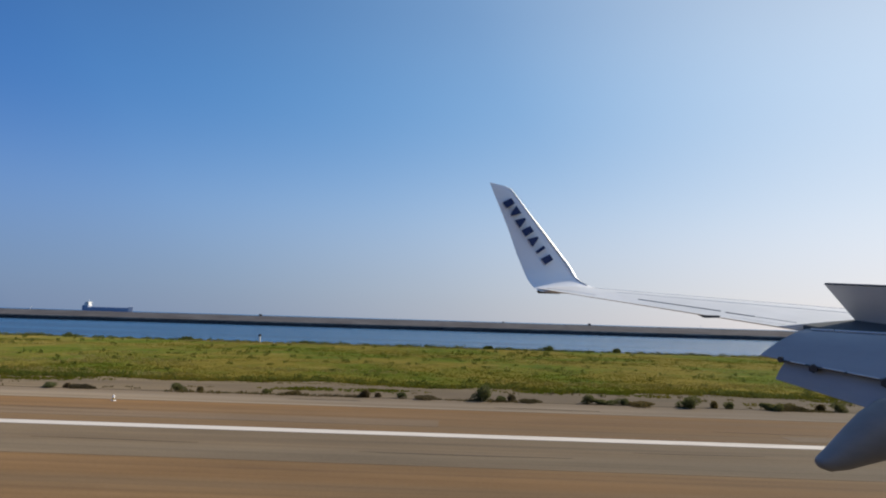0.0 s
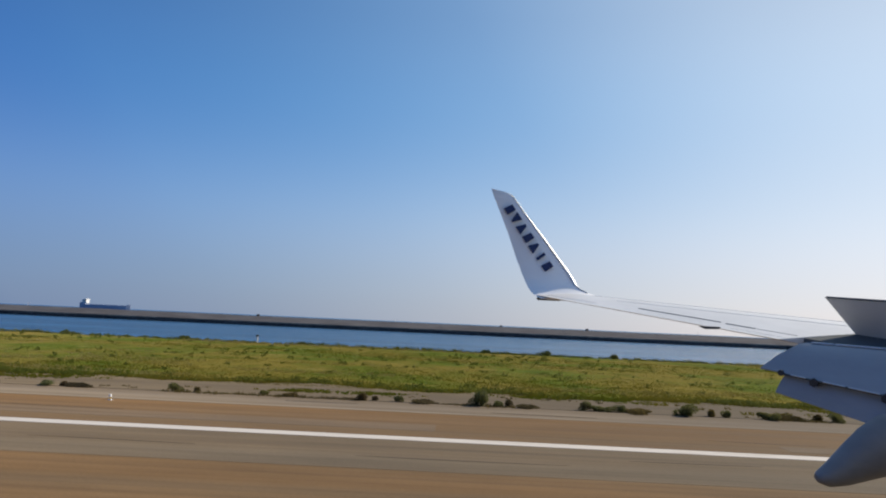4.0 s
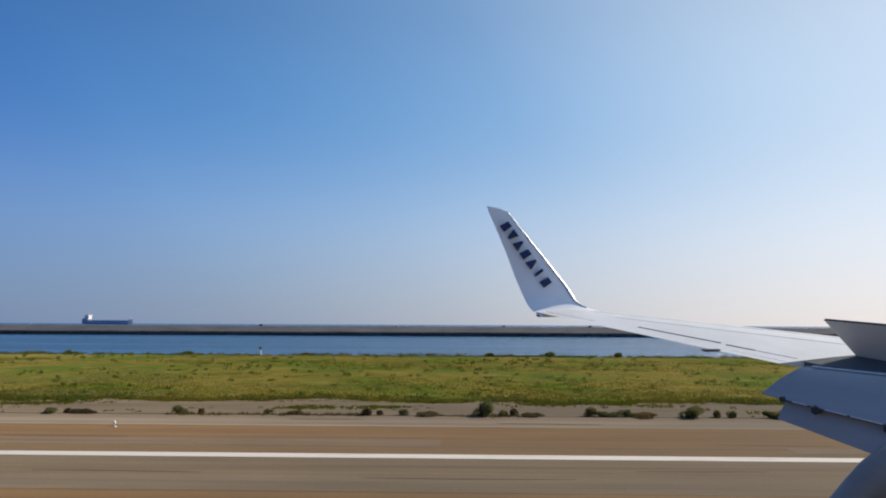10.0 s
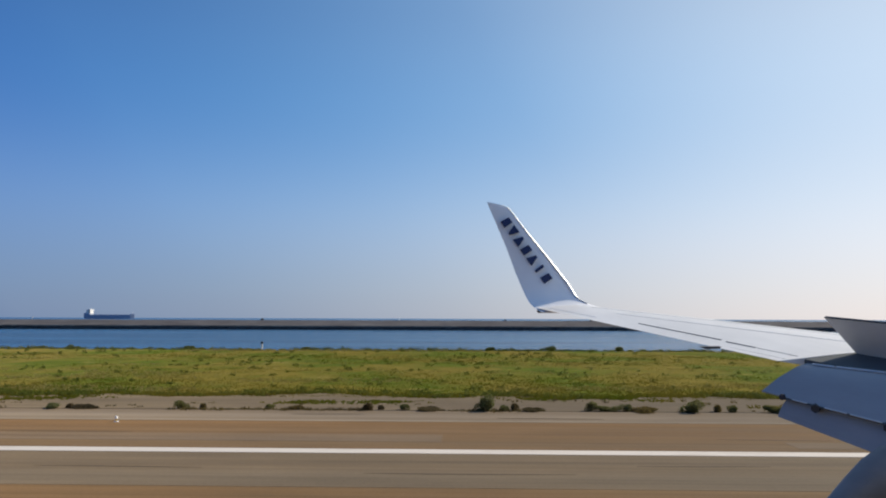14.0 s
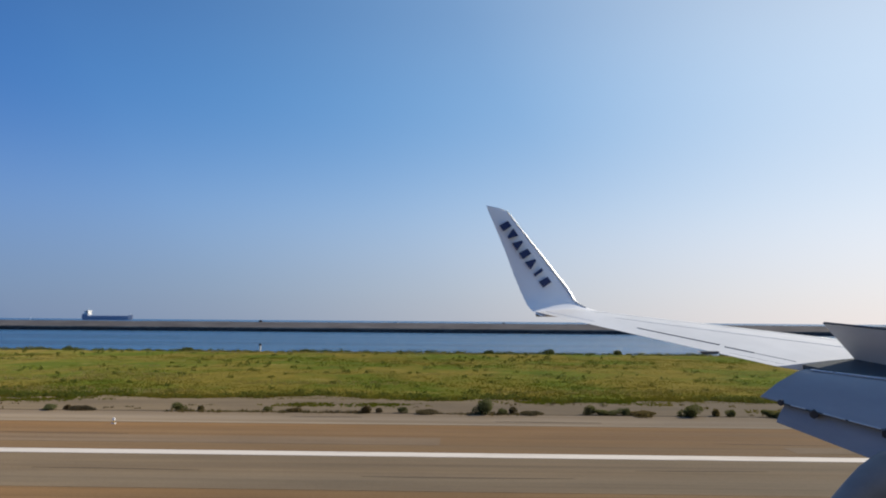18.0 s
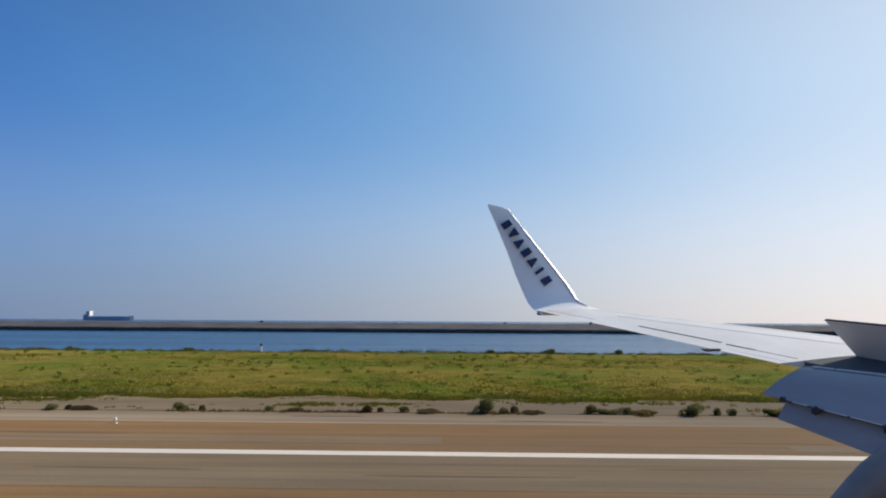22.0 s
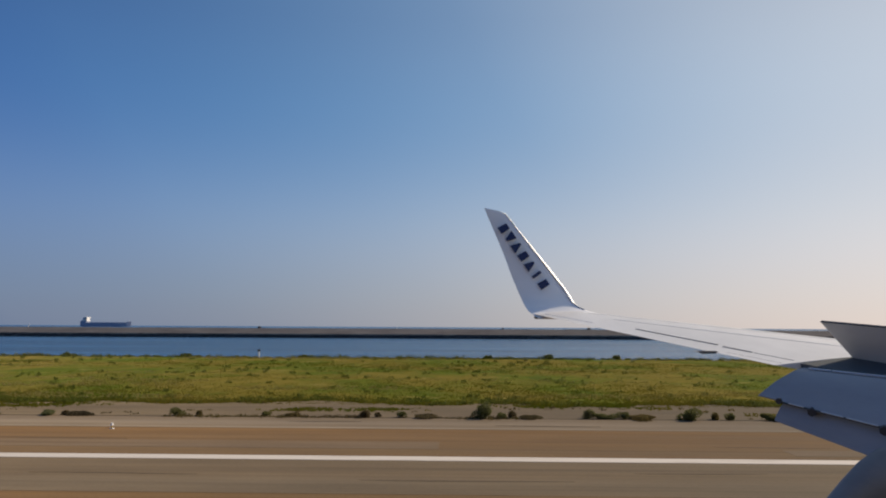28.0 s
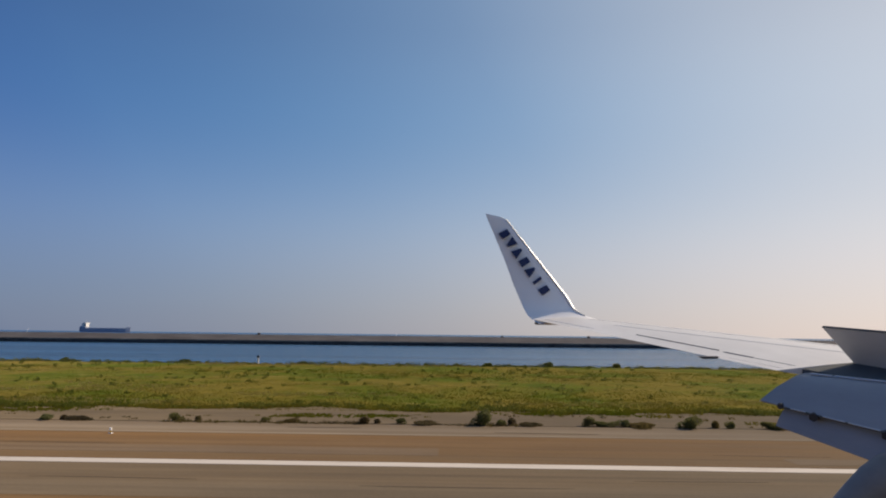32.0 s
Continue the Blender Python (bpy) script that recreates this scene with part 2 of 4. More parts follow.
geo = ROCK.node_tree.nodes.new("ShaderNodeNewGeometry")
colour(ROCK, ramp(ROCK, geo.outputs["Random Per Island"], [(0.0, (0.055, 0.058, 0.066)), (0.6, (0.085, 0.087, 0.094)), (1.0, (0.13, 0.125, 0.122))]))

SKIN = mat("wing_paint", (0.62, 0.63, 0.63), 0.5)
colour(SKIN, mix(SKIN, span(SKIN, noise_of(SKIN, 1.4, (1, 0.3, 1), 5, 0.65), 0.35, 0.75), (0.69, 0.68, 0.655), (0.58, 0.572, 0.55)))
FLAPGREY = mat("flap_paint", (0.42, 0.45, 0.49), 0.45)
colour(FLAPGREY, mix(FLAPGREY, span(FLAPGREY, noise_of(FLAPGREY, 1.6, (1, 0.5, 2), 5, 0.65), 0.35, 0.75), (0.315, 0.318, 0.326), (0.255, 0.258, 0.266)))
# darker than the flaps: the fairing's shaded flank is averaged into the colour
FAIRING = mat("fairing_shade_grey", (0.18, 0.18, 0.185), 0.5)
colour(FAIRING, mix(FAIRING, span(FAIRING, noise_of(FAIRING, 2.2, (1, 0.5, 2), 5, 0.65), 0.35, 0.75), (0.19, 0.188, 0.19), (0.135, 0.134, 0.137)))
# dark base colour carries the cove's shade; reused on tip lip and seam gap
COVE = mat("cove_shade_grey", (0.10, 0.11, 0.11), 0.8)
SPOILER = mat("spoiler_underside", (0.34, 0.34, 0.34), 0.55)
colour(SPOILER, mix(SPOILER, span(SPOILER, noise_of(SPOILER, 2.5, (1, 0.4, 1), 5), 0.35, 0.7), (0.66, 0.65, 0.63), (0.55, 0.545, 0.53)))
DARKSEAM = mat("open_seam", (0.16, 0.16, 0.165), 0.7)
SEAM = mat("seam_sealant", (0.58, 0.58, 0.575), 0.55)
WHITE = mat("winglet_white", (0.81, 0.81, 0.80), 0.5)
METAL = mat("bare_metal", (0.6, 0.61, 0.62), 0.45, 0.6)
DARK = mat("dark_rubber", (0.03, 0.03, 0.035), 0.6)
NAVY = mat("navy_paint", (0.012, 0.022, 0.085), 0.4)
# distance haze is put into the hull colour, paling its dark blue
HULL = mat("hazy_ship_hull", (0.27, 0.32, 0.43), 0.65)
SHIPWHITE = mat("ship_white", (0.72, 0.72, 0.70), 0.5)
RED = mat("red_paint", (0.45, 0.05, 0.04), 0.6)
WHITEPAINT = mat("white_paint", (0.75, 0.74, 0.71), 0.6)
STEEL = mat("galvanised_steel", (0.35, 0.36, 0.37), 0.45, 0.7)
YELLOW = mat("yellow_paint", (0.60, 0.38, 0.03), 0.6)
BLUE = mat("blue_plastic", (0.03, 0.10, 0.30), 0.5)


# ---- building helpers ----
def mesh_object(name, bm, material, smooth=False):
    me = bpy.data.meshes.new(name)
    bm.normal_update()
    bm.to_mesh(me)
    bm.free()
    me.materials.append(material)
    if smooth:
        for p in me.polygons:
            p.use_smooth = True
        me.set_sharp_from_angle(angle=radians(38))
    return new(name, me)


def part(name, bm, material, parent, label="", smooth=False):
    ob = mesh_object(name, bm, material, smooth)
    ob.parent = parent
    if label:
        ob["label"] = label
    return ob


def thing(name, place, label, category, group="", kind=""):
    ob = new(name)
    ob.location = place
    return tagged(ob, label, category, group, kind)


def box(bm, lo, hi, bevel=0.0, m=None):
    r = bmesh.ops.create_cube(bm, size=1)
    c = [(a + b) / 2 for a, b in zip(lo, hi)]
    s = [b - a for a, b in zip(lo, hi)]
    bmesh.ops.scale(bm, vec=s, verts=r["verts"])
    bmesh.ops.translate(bm, vec=c, verts=r["verts"])
    if bevel:
        edges = list({e for v in r["verts"] for e in v.link_edges})
        bmesh.ops.bevel(bm, geom=edges, offset=bevel, segments=2, affect="EDGES")
    return bm


def boxed(lo, hi, bevel=0.0):
    return box(bmesh.new(), lo, hi, bevel)


def rod(bm, a, b, r1, r2=None, n=10):
    a, b = Vector(a), Vector(b)
    d = b - a
    turn = Matrix.Translation((a + b) / 2) @ d.to_track_quat("Z", "Y").to_matrix().to_4x4()
    bmesh.ops.create_cone(bm, cap_ends=True, segments=n, radius1=r1, radius2=r1 if r2 is None else r2, depth=d.length, matrix=turn)
    return bm


def loft(rings, close_ends=True):
    """A skin over rings of equally many points."""
    bm = bmesh.new()
    rows = [[bm.verts.new(p) for p in ring] for ring in rings]
    n = len(rows[0])
    for r, q in zip(rows, rows[1:]):
        for i in range(n):
            bm.faces.new((r[i], r[(i + 1) % n], q[(i + 1) % n], q[i]))
    if close_ends:
        bm.faces.new(rows[0][::-1])
        bm.faces.new(rows[-1])
    bmesh.ops.recalc_face_normals(bm, faces=bm.faces)
    return bm


def sheet(name, x0, x1, y0, y1, z, material, depth=0.3, nx=1):
    bm = boxed((x0, y0, z - depth), (x1, y1, z))
    return mesh_object(name, bm, material)


def tri_cloud(name, tris, material):
    """One mesh from a list of triangles (each three points)."""
    me = bpy.data.meshes.new(name)
    verts = [p for t in tris for p in t]
    me.from_pydata(verts, [], [(3 * i, 3 * i + 1, 3 * i + 2) for i in range(len(tris))])
    me.materials.append(material)
    return new(name, me)


# ---- setting: land, runway, water ----
SHORE, GRASS_Y, CRACK_Y, LINE_Y, SEA_Z = 88.0, 35.4, 30.2, 21.0, -1.9


def build_land():
    bm = bmesh.new()
    xs = [-4500, -1500] + [i * 6.0 for i in range(-40, 41)] + [1500, 4500]
    cols = []
    for x in xs:
        w = noise.noise((x * 0.03, 3.1, 0)) * 2.5 + noise.noise((x * 0.2, 7.7, 0)) * 0.8
        ys = [(-4500, 0), (0, 0), (GRASS_Y, 0), (55, 0.05), (72, 0.0), (SHORE - 4 + w, 0.05), (SHORE + w, -0.3), (SHORE + 6 + w, -2.6), (SHORE + 8 + w, -4)]
        cols.append([bm.verts.new((x, y, z)) for y, z in ys])
    for a, b in zip(cols, cols[1:]):
        for i in range(len(a) - 1):
            bm.faces.new((a[i], b[i], b[i + 1], a[i + 1]))
    bmesh.ops.recalc_face_normals(bm, faces=bm.faces)
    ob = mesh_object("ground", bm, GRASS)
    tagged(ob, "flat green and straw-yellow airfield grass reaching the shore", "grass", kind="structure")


build_land()
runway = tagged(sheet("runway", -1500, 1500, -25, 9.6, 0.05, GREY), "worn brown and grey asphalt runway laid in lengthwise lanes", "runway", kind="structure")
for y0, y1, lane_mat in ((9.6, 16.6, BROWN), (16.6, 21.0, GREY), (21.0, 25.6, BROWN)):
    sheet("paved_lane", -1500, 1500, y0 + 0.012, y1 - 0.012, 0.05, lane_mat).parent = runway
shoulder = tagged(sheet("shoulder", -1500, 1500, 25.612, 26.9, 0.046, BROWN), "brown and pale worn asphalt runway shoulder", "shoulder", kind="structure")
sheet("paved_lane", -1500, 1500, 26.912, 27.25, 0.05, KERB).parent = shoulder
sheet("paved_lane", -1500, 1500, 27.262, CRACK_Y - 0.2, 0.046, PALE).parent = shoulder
tagged(sheet("joint_soil", -1500, 1500, CRACK_Y - 0.2, CRACK_Y + 0.1, 0.02, SOIL), "dark soil-filled pavement joint", "joint", kind="structure")


def verge_edge(x):
    """How far the grass edge strays at x."""
    return noise.noise((x * 0.05, 11.3, 0)) * 1.3 + noise.noise((x * 0.19, 0.3, 0)) * 1.5 + noise.noise((x * 0.6, 4.3, 0)) * 0.9 + noise.noise((x * 1.7, 2.1, 0)) * 0.35


def build_verge():
    bm = bmesh.new()
    xs = [-1500] + [i * 0.25 for i in range(-240, 241)] + [1500]
    lo, hi = [], []
    for x in xs:
        e = verge_edge(x)
        lo.append(bm.verts.new((x, CRACK_Y + 0.1, 0.03)))
        hi.append(bm.verts.new((x, GRASS_Y + e, 0.03)))
    for i in range(len(xs) - 1):
        bm.faces.new((lo[i], lo[i + 1], hi[i + 1], hi[i]))
    r = bmesh.ops.extrude_face_region(bm, geom=list(bm.faces))
    bmesh.ops.translate(bm, vec=(0, 0, -0.2), verts=[v for v in r["geom"] if isinstance(v, bmesh.types.BMVert)])
    bmesh.ops.recalc_face_normals(bm, faces=bm.faces)
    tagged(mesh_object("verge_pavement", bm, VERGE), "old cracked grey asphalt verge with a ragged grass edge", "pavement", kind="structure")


build_verge()
tagged(sheet("edge_line", -1500, 1500, LINE_Y - 0.32, LINE_Y + 0.32, 0.056, PAINT, 0.02), "long white painted runway edge line", "marking", kind="structure")

tagged(sheet("edge_line_far", -1500, 1500, -25.0 + 0.3, -25.0 + 1.04, 0.056, PAINT, 0.02), "long white painted runway edge line on the inland side", "marking", kind="structure")
for i in range(24):
    tagged(sheet("centre_dash", -720 + 60 * i, -690 + 60 * i, -2.45, -1.55, 0.056, PAINT, 0.02), "white painted runway centre-line dash", "marking", kind="structure")
for x in (-560, -410, -283):
    for y in (6.0, 10.0, 14.0):
        tagged(sheet("touchdown_bar", x, x + 22.5, y, y + 2.6, 0.057, PAINT, 0.02), "broad white painted touchdown bar", "marking", kind="structure")

bm = bmesh.new()
bmesh.ops.create_grid(bm, x_segments=1, y_segments=1, size=4900)
bmesh.ops.translate(bm, vec=(0, 0, SEA_Z), verts=bm.verts)
tagged(mesh_object("water", bm, LAGOON), "rippled blue sea reaching the horizon", "sea", kind="structure")


# ---- breakwater ----
def build_breakwater():
    y0 = 330.0
    root = thing("breakwater", (0, y0, SEA_Z), "long low grey-brown rubble breakwater with a dark wet foot", "breakwater", kind="structure")
    rng = random.Random(5)
    variants = []
    for k in range(4):
        h = 4.6 + rng.uniform(-0.05, 0.05)
        bm = bmesh.new()
        prof = [(-0.6, 0.0), (0.0, 1.5), (6.6, h), (9.5, h), (9.5, 0)]
        ring0 = [(-7.495, y, z) for y, z in prof]
        ring1 = [(7.495, y, z) for y, z in prof]
        bm = loft([ring0, ring1])
        me = bpy.data.meshes.new("wall_block")
        bm.to_mesh(me)
        bm.free()
        me.materials.append(CONCRETE)
        variants.append(me)
    for i in range(-75, 76):
        ob = new("wall_block", variants[rng.randrange(4)])
        ob.parent = root
        ob.location = (i * 15.0, rng.uniform(-0.1, 0.1), rng.uniform(-0.06, 0.06))
    tris = []
    for i in range(9000):
        x = rng.uniform(-330, 330) if i < 7000 else rng.uniform(-1100, 1100)
        t = rng.random()
        c = Vector((x, -1.4 + 1.6 * t, -0.3 + 1.5 * t))
        r = rng.uniform(0.3, 0.6)
        pts = [c + Vector((rng.uniform(-1, 1), rng.uniform(-1, 1), rng.uniform(-0.7, 0.7))).normalized() * r for _ in range(5)]
        for a in range(5):
            for b in range(a + 1, 5):
                tris.append((pts[a], pts[b], pts[(b + 1) % 5 if (b + 1) % 5 != a else (b + 2) % 5]))
    rocks = tri_cloud("rock_armour", [tuple(tuple(p) for p in t) for t in tris], ROCK)
    rocks.parent = root
    rocks["kind"], rocks["label"] = "stuff", "dark wet boulders at the foot of the wall"
    ledge = part("foot_ledge", boxed((-1130, -0.5, 1.45), (1130, 0.7, 2.0)), LEDGE, root, "pale weathered concrete ledge above the rocks")
    for x, h, w in ((-98, 0.6, 1.4), (22, 0.5, 0.9), (64, 0.7, 1.3)):
        part("marker_box", boxed((x - w / 2, 6.8, 4.5), (x + w / 2, 7.8, 4.8 + h), 0.05), DARK, root, "dark box on the wall")
    for x, lean in ((-214, 0.7), (-30, 0.0), (118, -0.2)):
        part("marker_post", rod(bmesh.new(), (x, 7.2, 4.5), (x + lean, 7.2, 6.1), 0.12, None, 8), WHITEPAINT, root, "slim white post on the wall")


build_breakwater()


# ---- the aeroplane ----
def wing_mesh(y0, y1, te_of, blunt=0.0, n=14):
    rings = []
    steps = 9
    for k in range(steps):
        y = y0 + (y1 - y0) * k / (steps - 1)
        le, zl = 3.357 + 0.508 * (15.6 - y), 4.255 - 0.105 * (15.6 - y)
        full = le - (2.03 + 0.272 * (15.6 - y))
        te = te_of(y)
        zt = 4.285 - 0.102 * (15.6 - y)
        ring = []
        for side in (1, -1):
            for i in range(n + 1):
                u = i / n if side == 1 else 1 - i / n      # 0 at the nose
                if side == -1 and i in (0, n) and blunt == 0:
                    continue
                s = u ** 1.6 if side == 1 else u ** 1.6
                x = le + (te - le) * s
                f = (le - x) / full                        # share of the whole chord
                th = 0.62 * full * 0.11 * (2.97 * math.sqrt(max(f, 0)) - 1.26 * f - 3.5 * f * f + 2.84 * f ** 3 - 1.04 * f ** 4) / 1.0
                th = max(th, 0.008)
                ring.append((x, y, zl + (zt - zl) * f + side * th * (1.0 if side == 1 else 0.8)))
        rings.append(ring)
    return loft(rings)


def outer_te(y):
    return 2.03 + 0.272 * (15.6 - y)


def hinge_x(y):
    return 4.90 + 0.272 * (8.2 - y)


def slab(corners_out, corners_in):
    """A long panel from its end profile at the outer end to that at the inner end."""
    return loft([corners_out, corners_in])


def panel_profile(nose, tail, y, thick, n=8):
    """A rounded, tapering section in the x-z plane from nose to tail, at y."""
    a, b = Vector((nose[0], 0, nose[1])), Vector((tail[0], 0, tail[1]))
    d = (b - a)
    up = Vector((d.z, 0, -d.x)).normalized()
    if up.z < 0:
        up = -up
    top, low = [], []
    for i in range(n + 1):
        f = (i / n) ** 1.5
        th = thick * (1.9 * math.sqrt(f) * (1 - f) + 0.06 * f + 0.02)
        p = a + d * f
        top.append(p + up * th * 0.6 + Vector((0, y, 0)))
        low.append(p - up * th * 0.4 + Vector((0, y, 0)))
    return [tuple(p) for p in top + low[::-1]]


def build_aeroplane():
    plane = thing("aeroplane", (0, 0, 0), "white passenger aeroplane with upturned winglet, lowered flaps and raised spoilers", "aeroplane")
    plane.rotation_euler[2] = radians(AIM)
    # wing
    wing = part("wing", wing_mesh(8.3, 15.6, outer_te), SKIN, plane, "pale grey swept wing skin", True)
    part("inner_wing", wing_mesh(-1.6, 8.298, hinge_x, 0.1), SKIN, plane, "", True)
    # control gaps drawn as thin dark seals on the upper skin, parallel to the trailing edge
    for ya, yb, off in ((11.95, 9.85, 0.60), (9.68, 9.12, 0.54)):
        bm = bmesh.new()
        rings = []
        for y in (ya, yb):
            te = outer_te(y)
            full = 3.357 + 0.508 * (15.6 - y) - te
            f = 1 - off * (0.6) / full
            th = 0.62 * full * 0.11 * (2.97 * math.sqrt(f) - 1.26 * f - 3.5 * f * f + 2.84 * f ** 3 - 1.04 * f ** 4)
            zl, zt = 4.255 - 0.105 * (15.6 - y), 4.285 - 0.102 * (15.6 - y)
            z = zl + (zt - zl) * f + th
            x = te + off * 0.6
            rings.append([(x - 0.009, y, z - 0.01), (x + 0.009, y, z - 0.01), (x + 0.009, y, z + 0.008), (x - 0.009, y, z + 0.006)])
        part("aileron_gap", loft(rings), DARK, wing)
    # skin seams: thin grey strips across and along the wing
    def skin_point(y, f, lift=0.004):
        te, le = outer_te(y), 3.357 + 0.508 * (15.6 - y)
        full = le - te
        th = 0.62 * full * 0.11 * (2.97 * math.sqrt(f) - 1.26 * f - 3.5 * f * f + 2.84 * f ** 3 - 1.04 * f ** 4)
        zl, zt = 4.255 - 0.105 * (15.6 - y), 4.285 - 0.102 * (15.6 - y)
        return Vector((le - full * f, y, zl + (zt - zl) * f + max(th, 0.008) + lift))

    def seam(y0, f0, y1, f1, w, material=SEAM):
        side = Vector((0, w, 0)) if abs(y0 - y1) < 0.5 else Vector((w, 0, 0))
        rings = []
        for k in range(7):
            c = skin_point(y0 + (y1 - y0) * k / 6, f0 + (f1 - f0) * k / 6)
            rings.append([tuple(c - side - Vector((0, 0, 0.01))), tuple(c + side - Vector((0, 0, 0.01))), tuple(c + side), tuple(c - side)])
        part("skin_seam", loft(rings), material, wing)

    for args in ((14.9, 0.34, 8.4, 0.30, 0.004), (13.4, 0.60, 8.4, 0.50, 0.003), (15.3, 0.86, 13.2, 0.88, 0.006)):
        seam(*args)
    for args in ((9.08, 0.888, 8.42, 0.893, 0.003), (9.3, 0.958, 8.36, 0.958, 0.003)):
        seam(*args, DARKSEAM)
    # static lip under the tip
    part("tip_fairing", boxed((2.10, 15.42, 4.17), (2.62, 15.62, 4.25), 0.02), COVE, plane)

    # winglet
    rows = [  # y, z, trailing x, leading x, thickness
        (14.95, 4.185, 2.12, 3.72, 0.10), (15.15, 4.21, 2.095, 3.73, 0.10), (15.344, 4.242, 2.065, 3.70, 0.10), (15.43, 4.27, 2.04, 3.60, 0.10), (15.502, 4.306, 2.01, 3.48, 0.10),
        (15.57, 4.347, 1.975, 3.355, 0.10), (15.632, 4.395, 1.945, 3.245, 0.10), (15.682, 4.44, 1.92, 3.16, 0.10), (15.725, 4.488, 1.90, 3.09, 0.10), (15.786, 4.573, 1.865, 3.00, 0.10),
        (15.835, 4.665, 1.83, 2.95, 0.10), (15.871, 4.763, 1.79, 2.90, 0.095), (15.90, 4.87, 1.75, 2.84, 0.095), (15.93, 4.99, 1.705, 2.765, 0.095), (15.955, 5.10, 1.66, 2.69, 0.09), (16.03, 5.70, 1.455, 2.27, 0.075),
        (16.10, 6.36, 1.19, 1.79, 0.06), (16.14, 6.64, 1.075, 1.60, 0.05), (16.15, 6.77, 1.03, 1.50, 0.04), (16.155, 6.82, 1.01, 1.40, 0.02)]
    rings = []
    for y, z, xt, xl, th in rows:
        ring = []
        tilt = 0.10 * (z - 4.3) / 2.4
        for i in range(24):
            a = 2 * math.pi * i / 24
            u = 0.5 + 0.5 * math.cos(a)                 # 1 at the nose
            w = math.sin(a) * th * 0.5 * (0.30 + 0.70 * math.sqrt(u)) * 1.1
            lean = min(1.0, max(0.0, 1 - (z - 4.27) / 0.6))
            ring.append((xt + (xl - xt) * u, y + w * (1 - 0.7 * lean), z - w * 0.9 * lean - tilt * (u - 0) * 0.8))
        rings.append(ring)
    let = part("winglet", loft(rings), WHITE, plane, "white upturned winglet with dark blue marks", True)
    rings = []
    for y, z, xt, xl, th in rows[6:-1]:
        tilt = 0.10 * (z - 4.3) / 2.4
        w = 0.010 + 0.042 * min(1.0, max(0.0, (6.3 - z) / 1.5)) * min(1.0, max(0.1, (z - 4.38) / 0.3))
        rings.append([(xl + 0.008 + w * math.cos(q), y + 0.6 * th * math.sin(q), z - tilt * 0.8) for q in [math.pi * 2 * k / 12 for k in range(12)]])
    part("leading_edge", loft(rings), METAL, let, "polished metal leading edge", True)
    # seven plain dark blue shapes along the winglet
    a, b = Vector((1.455, 15.985, 6.31)), Vector((2.36, 15.835, 4.98))
    d = (b - a) / 6
    along = d.normalized()
    across = Vector((0.80, 0.0, 0.60)).normalized()
    block, wedge, vee, bar = ((-0.34, -1, 0.30, -1, 0.34, 1, -0.22, 1), (-0.40, -1, 0.40, -1, 0.10, 1, -0.10, 1), (-0.10, -1, 0.10, -1, 0.40, 1, -0.40, 1), (-0.13, -1, 0.13, -1, 0.13, 1, -0.13, 1))
    for i, shape in enumerate((block, vee, wedge, block, wedge, bar, block)):
        c = a + d * i
        front = [c + along * (shape[k] * d.length) + across * (shape[k + 1] * 0.112) for k in (0, 2, 4, 6)]
        rings = [[tuple(p + Vector((0, k, 0))) for p in front] for k in (-0.012, 0.06)]
        part("painted_mark", loft(rings), NAVY, let)

    # flaps
    def swept(p, y_ref, y, grow=0.0):
        return (p[0] + 0.272 * (y_ref - y), p[1] - 0.097 * (y_ref - y) - grow * (y_ref - y))
    y_in = 1.2
    outer = [(3.75, 3.202), (3.96, 3.362), (4.20, 3.498), (4.33, 3.535), (4.55, 3.52), (4.70, 3.46), (4.66, 3.40), (4.45, 3.35), (4.15, 3.29), (3.90, 3.23), (3.757, 3.192)]
    inner = [(5.66, 2.640), (5.87, 2.985), (6.08, 3.325), (6.24, 3.355), (6.50, 3.33), (6.66, 3.25), (6.62, 3.16), (6.40, 3.05), (6.10, 2.90), (5.85, 2.75), (5.667, 2.63)]
    ring_a = [(x, 8.2, z) for x, z in outer]
    ring_b = [(x, y_in, z) for x, z in inner]
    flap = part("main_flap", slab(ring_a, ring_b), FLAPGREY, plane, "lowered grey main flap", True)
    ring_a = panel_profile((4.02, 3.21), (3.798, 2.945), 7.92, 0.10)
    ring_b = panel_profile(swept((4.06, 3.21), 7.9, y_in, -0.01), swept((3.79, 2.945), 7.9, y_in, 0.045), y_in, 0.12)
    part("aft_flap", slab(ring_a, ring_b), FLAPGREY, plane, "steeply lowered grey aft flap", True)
    # seam between the flaps: highlight strips with breaks, dark fittings, a round notch at the outer end
    seam_out, seam_in = Vector((3.742, 8.18, 3.196)), Vector((5.652, 1.2, 2.634))

    def on_seam(f):
        return seam_out.lerp(seam_in, f)

    for f in (0.112, 0.232, 0.40, 0.62):
        c = on_seam(f) + Vector((-0.02, -0.02, -0.03))
        part("hinge_fitting", rod(bmesh.new(), c, c + Vector((0.14, 0.2, 0.03)), 0.046, 0.050, 6), DARK, plane, "dark flap hinge fitting")
    c = on_seam(0.045)
    part("seam_notch", rod(bmesh.new(), c + Vector((-0.01, -0.012, 0.0)), c + Vector((0.10, 0.06, 0.0)), 0.034, 0.030, 12), DARK, plane, "dark round notch at the end of the flap seam")
    # thin metal rods added for the bright highlight line along the seam
    for f0, f1 in ((0.066, 0.095), (0.128, 0.166), (0.172, 0.222), (0.242, 0.38), (0.42, 0.60), (0.64, 1.0)):
        part("seam_highlight", rod(bmesh.new(), on_seam(f0), on_seam(f1), 0.0065, None, 8), METAL, plane, "thin metal strip standing for the highlight along the flap seam")
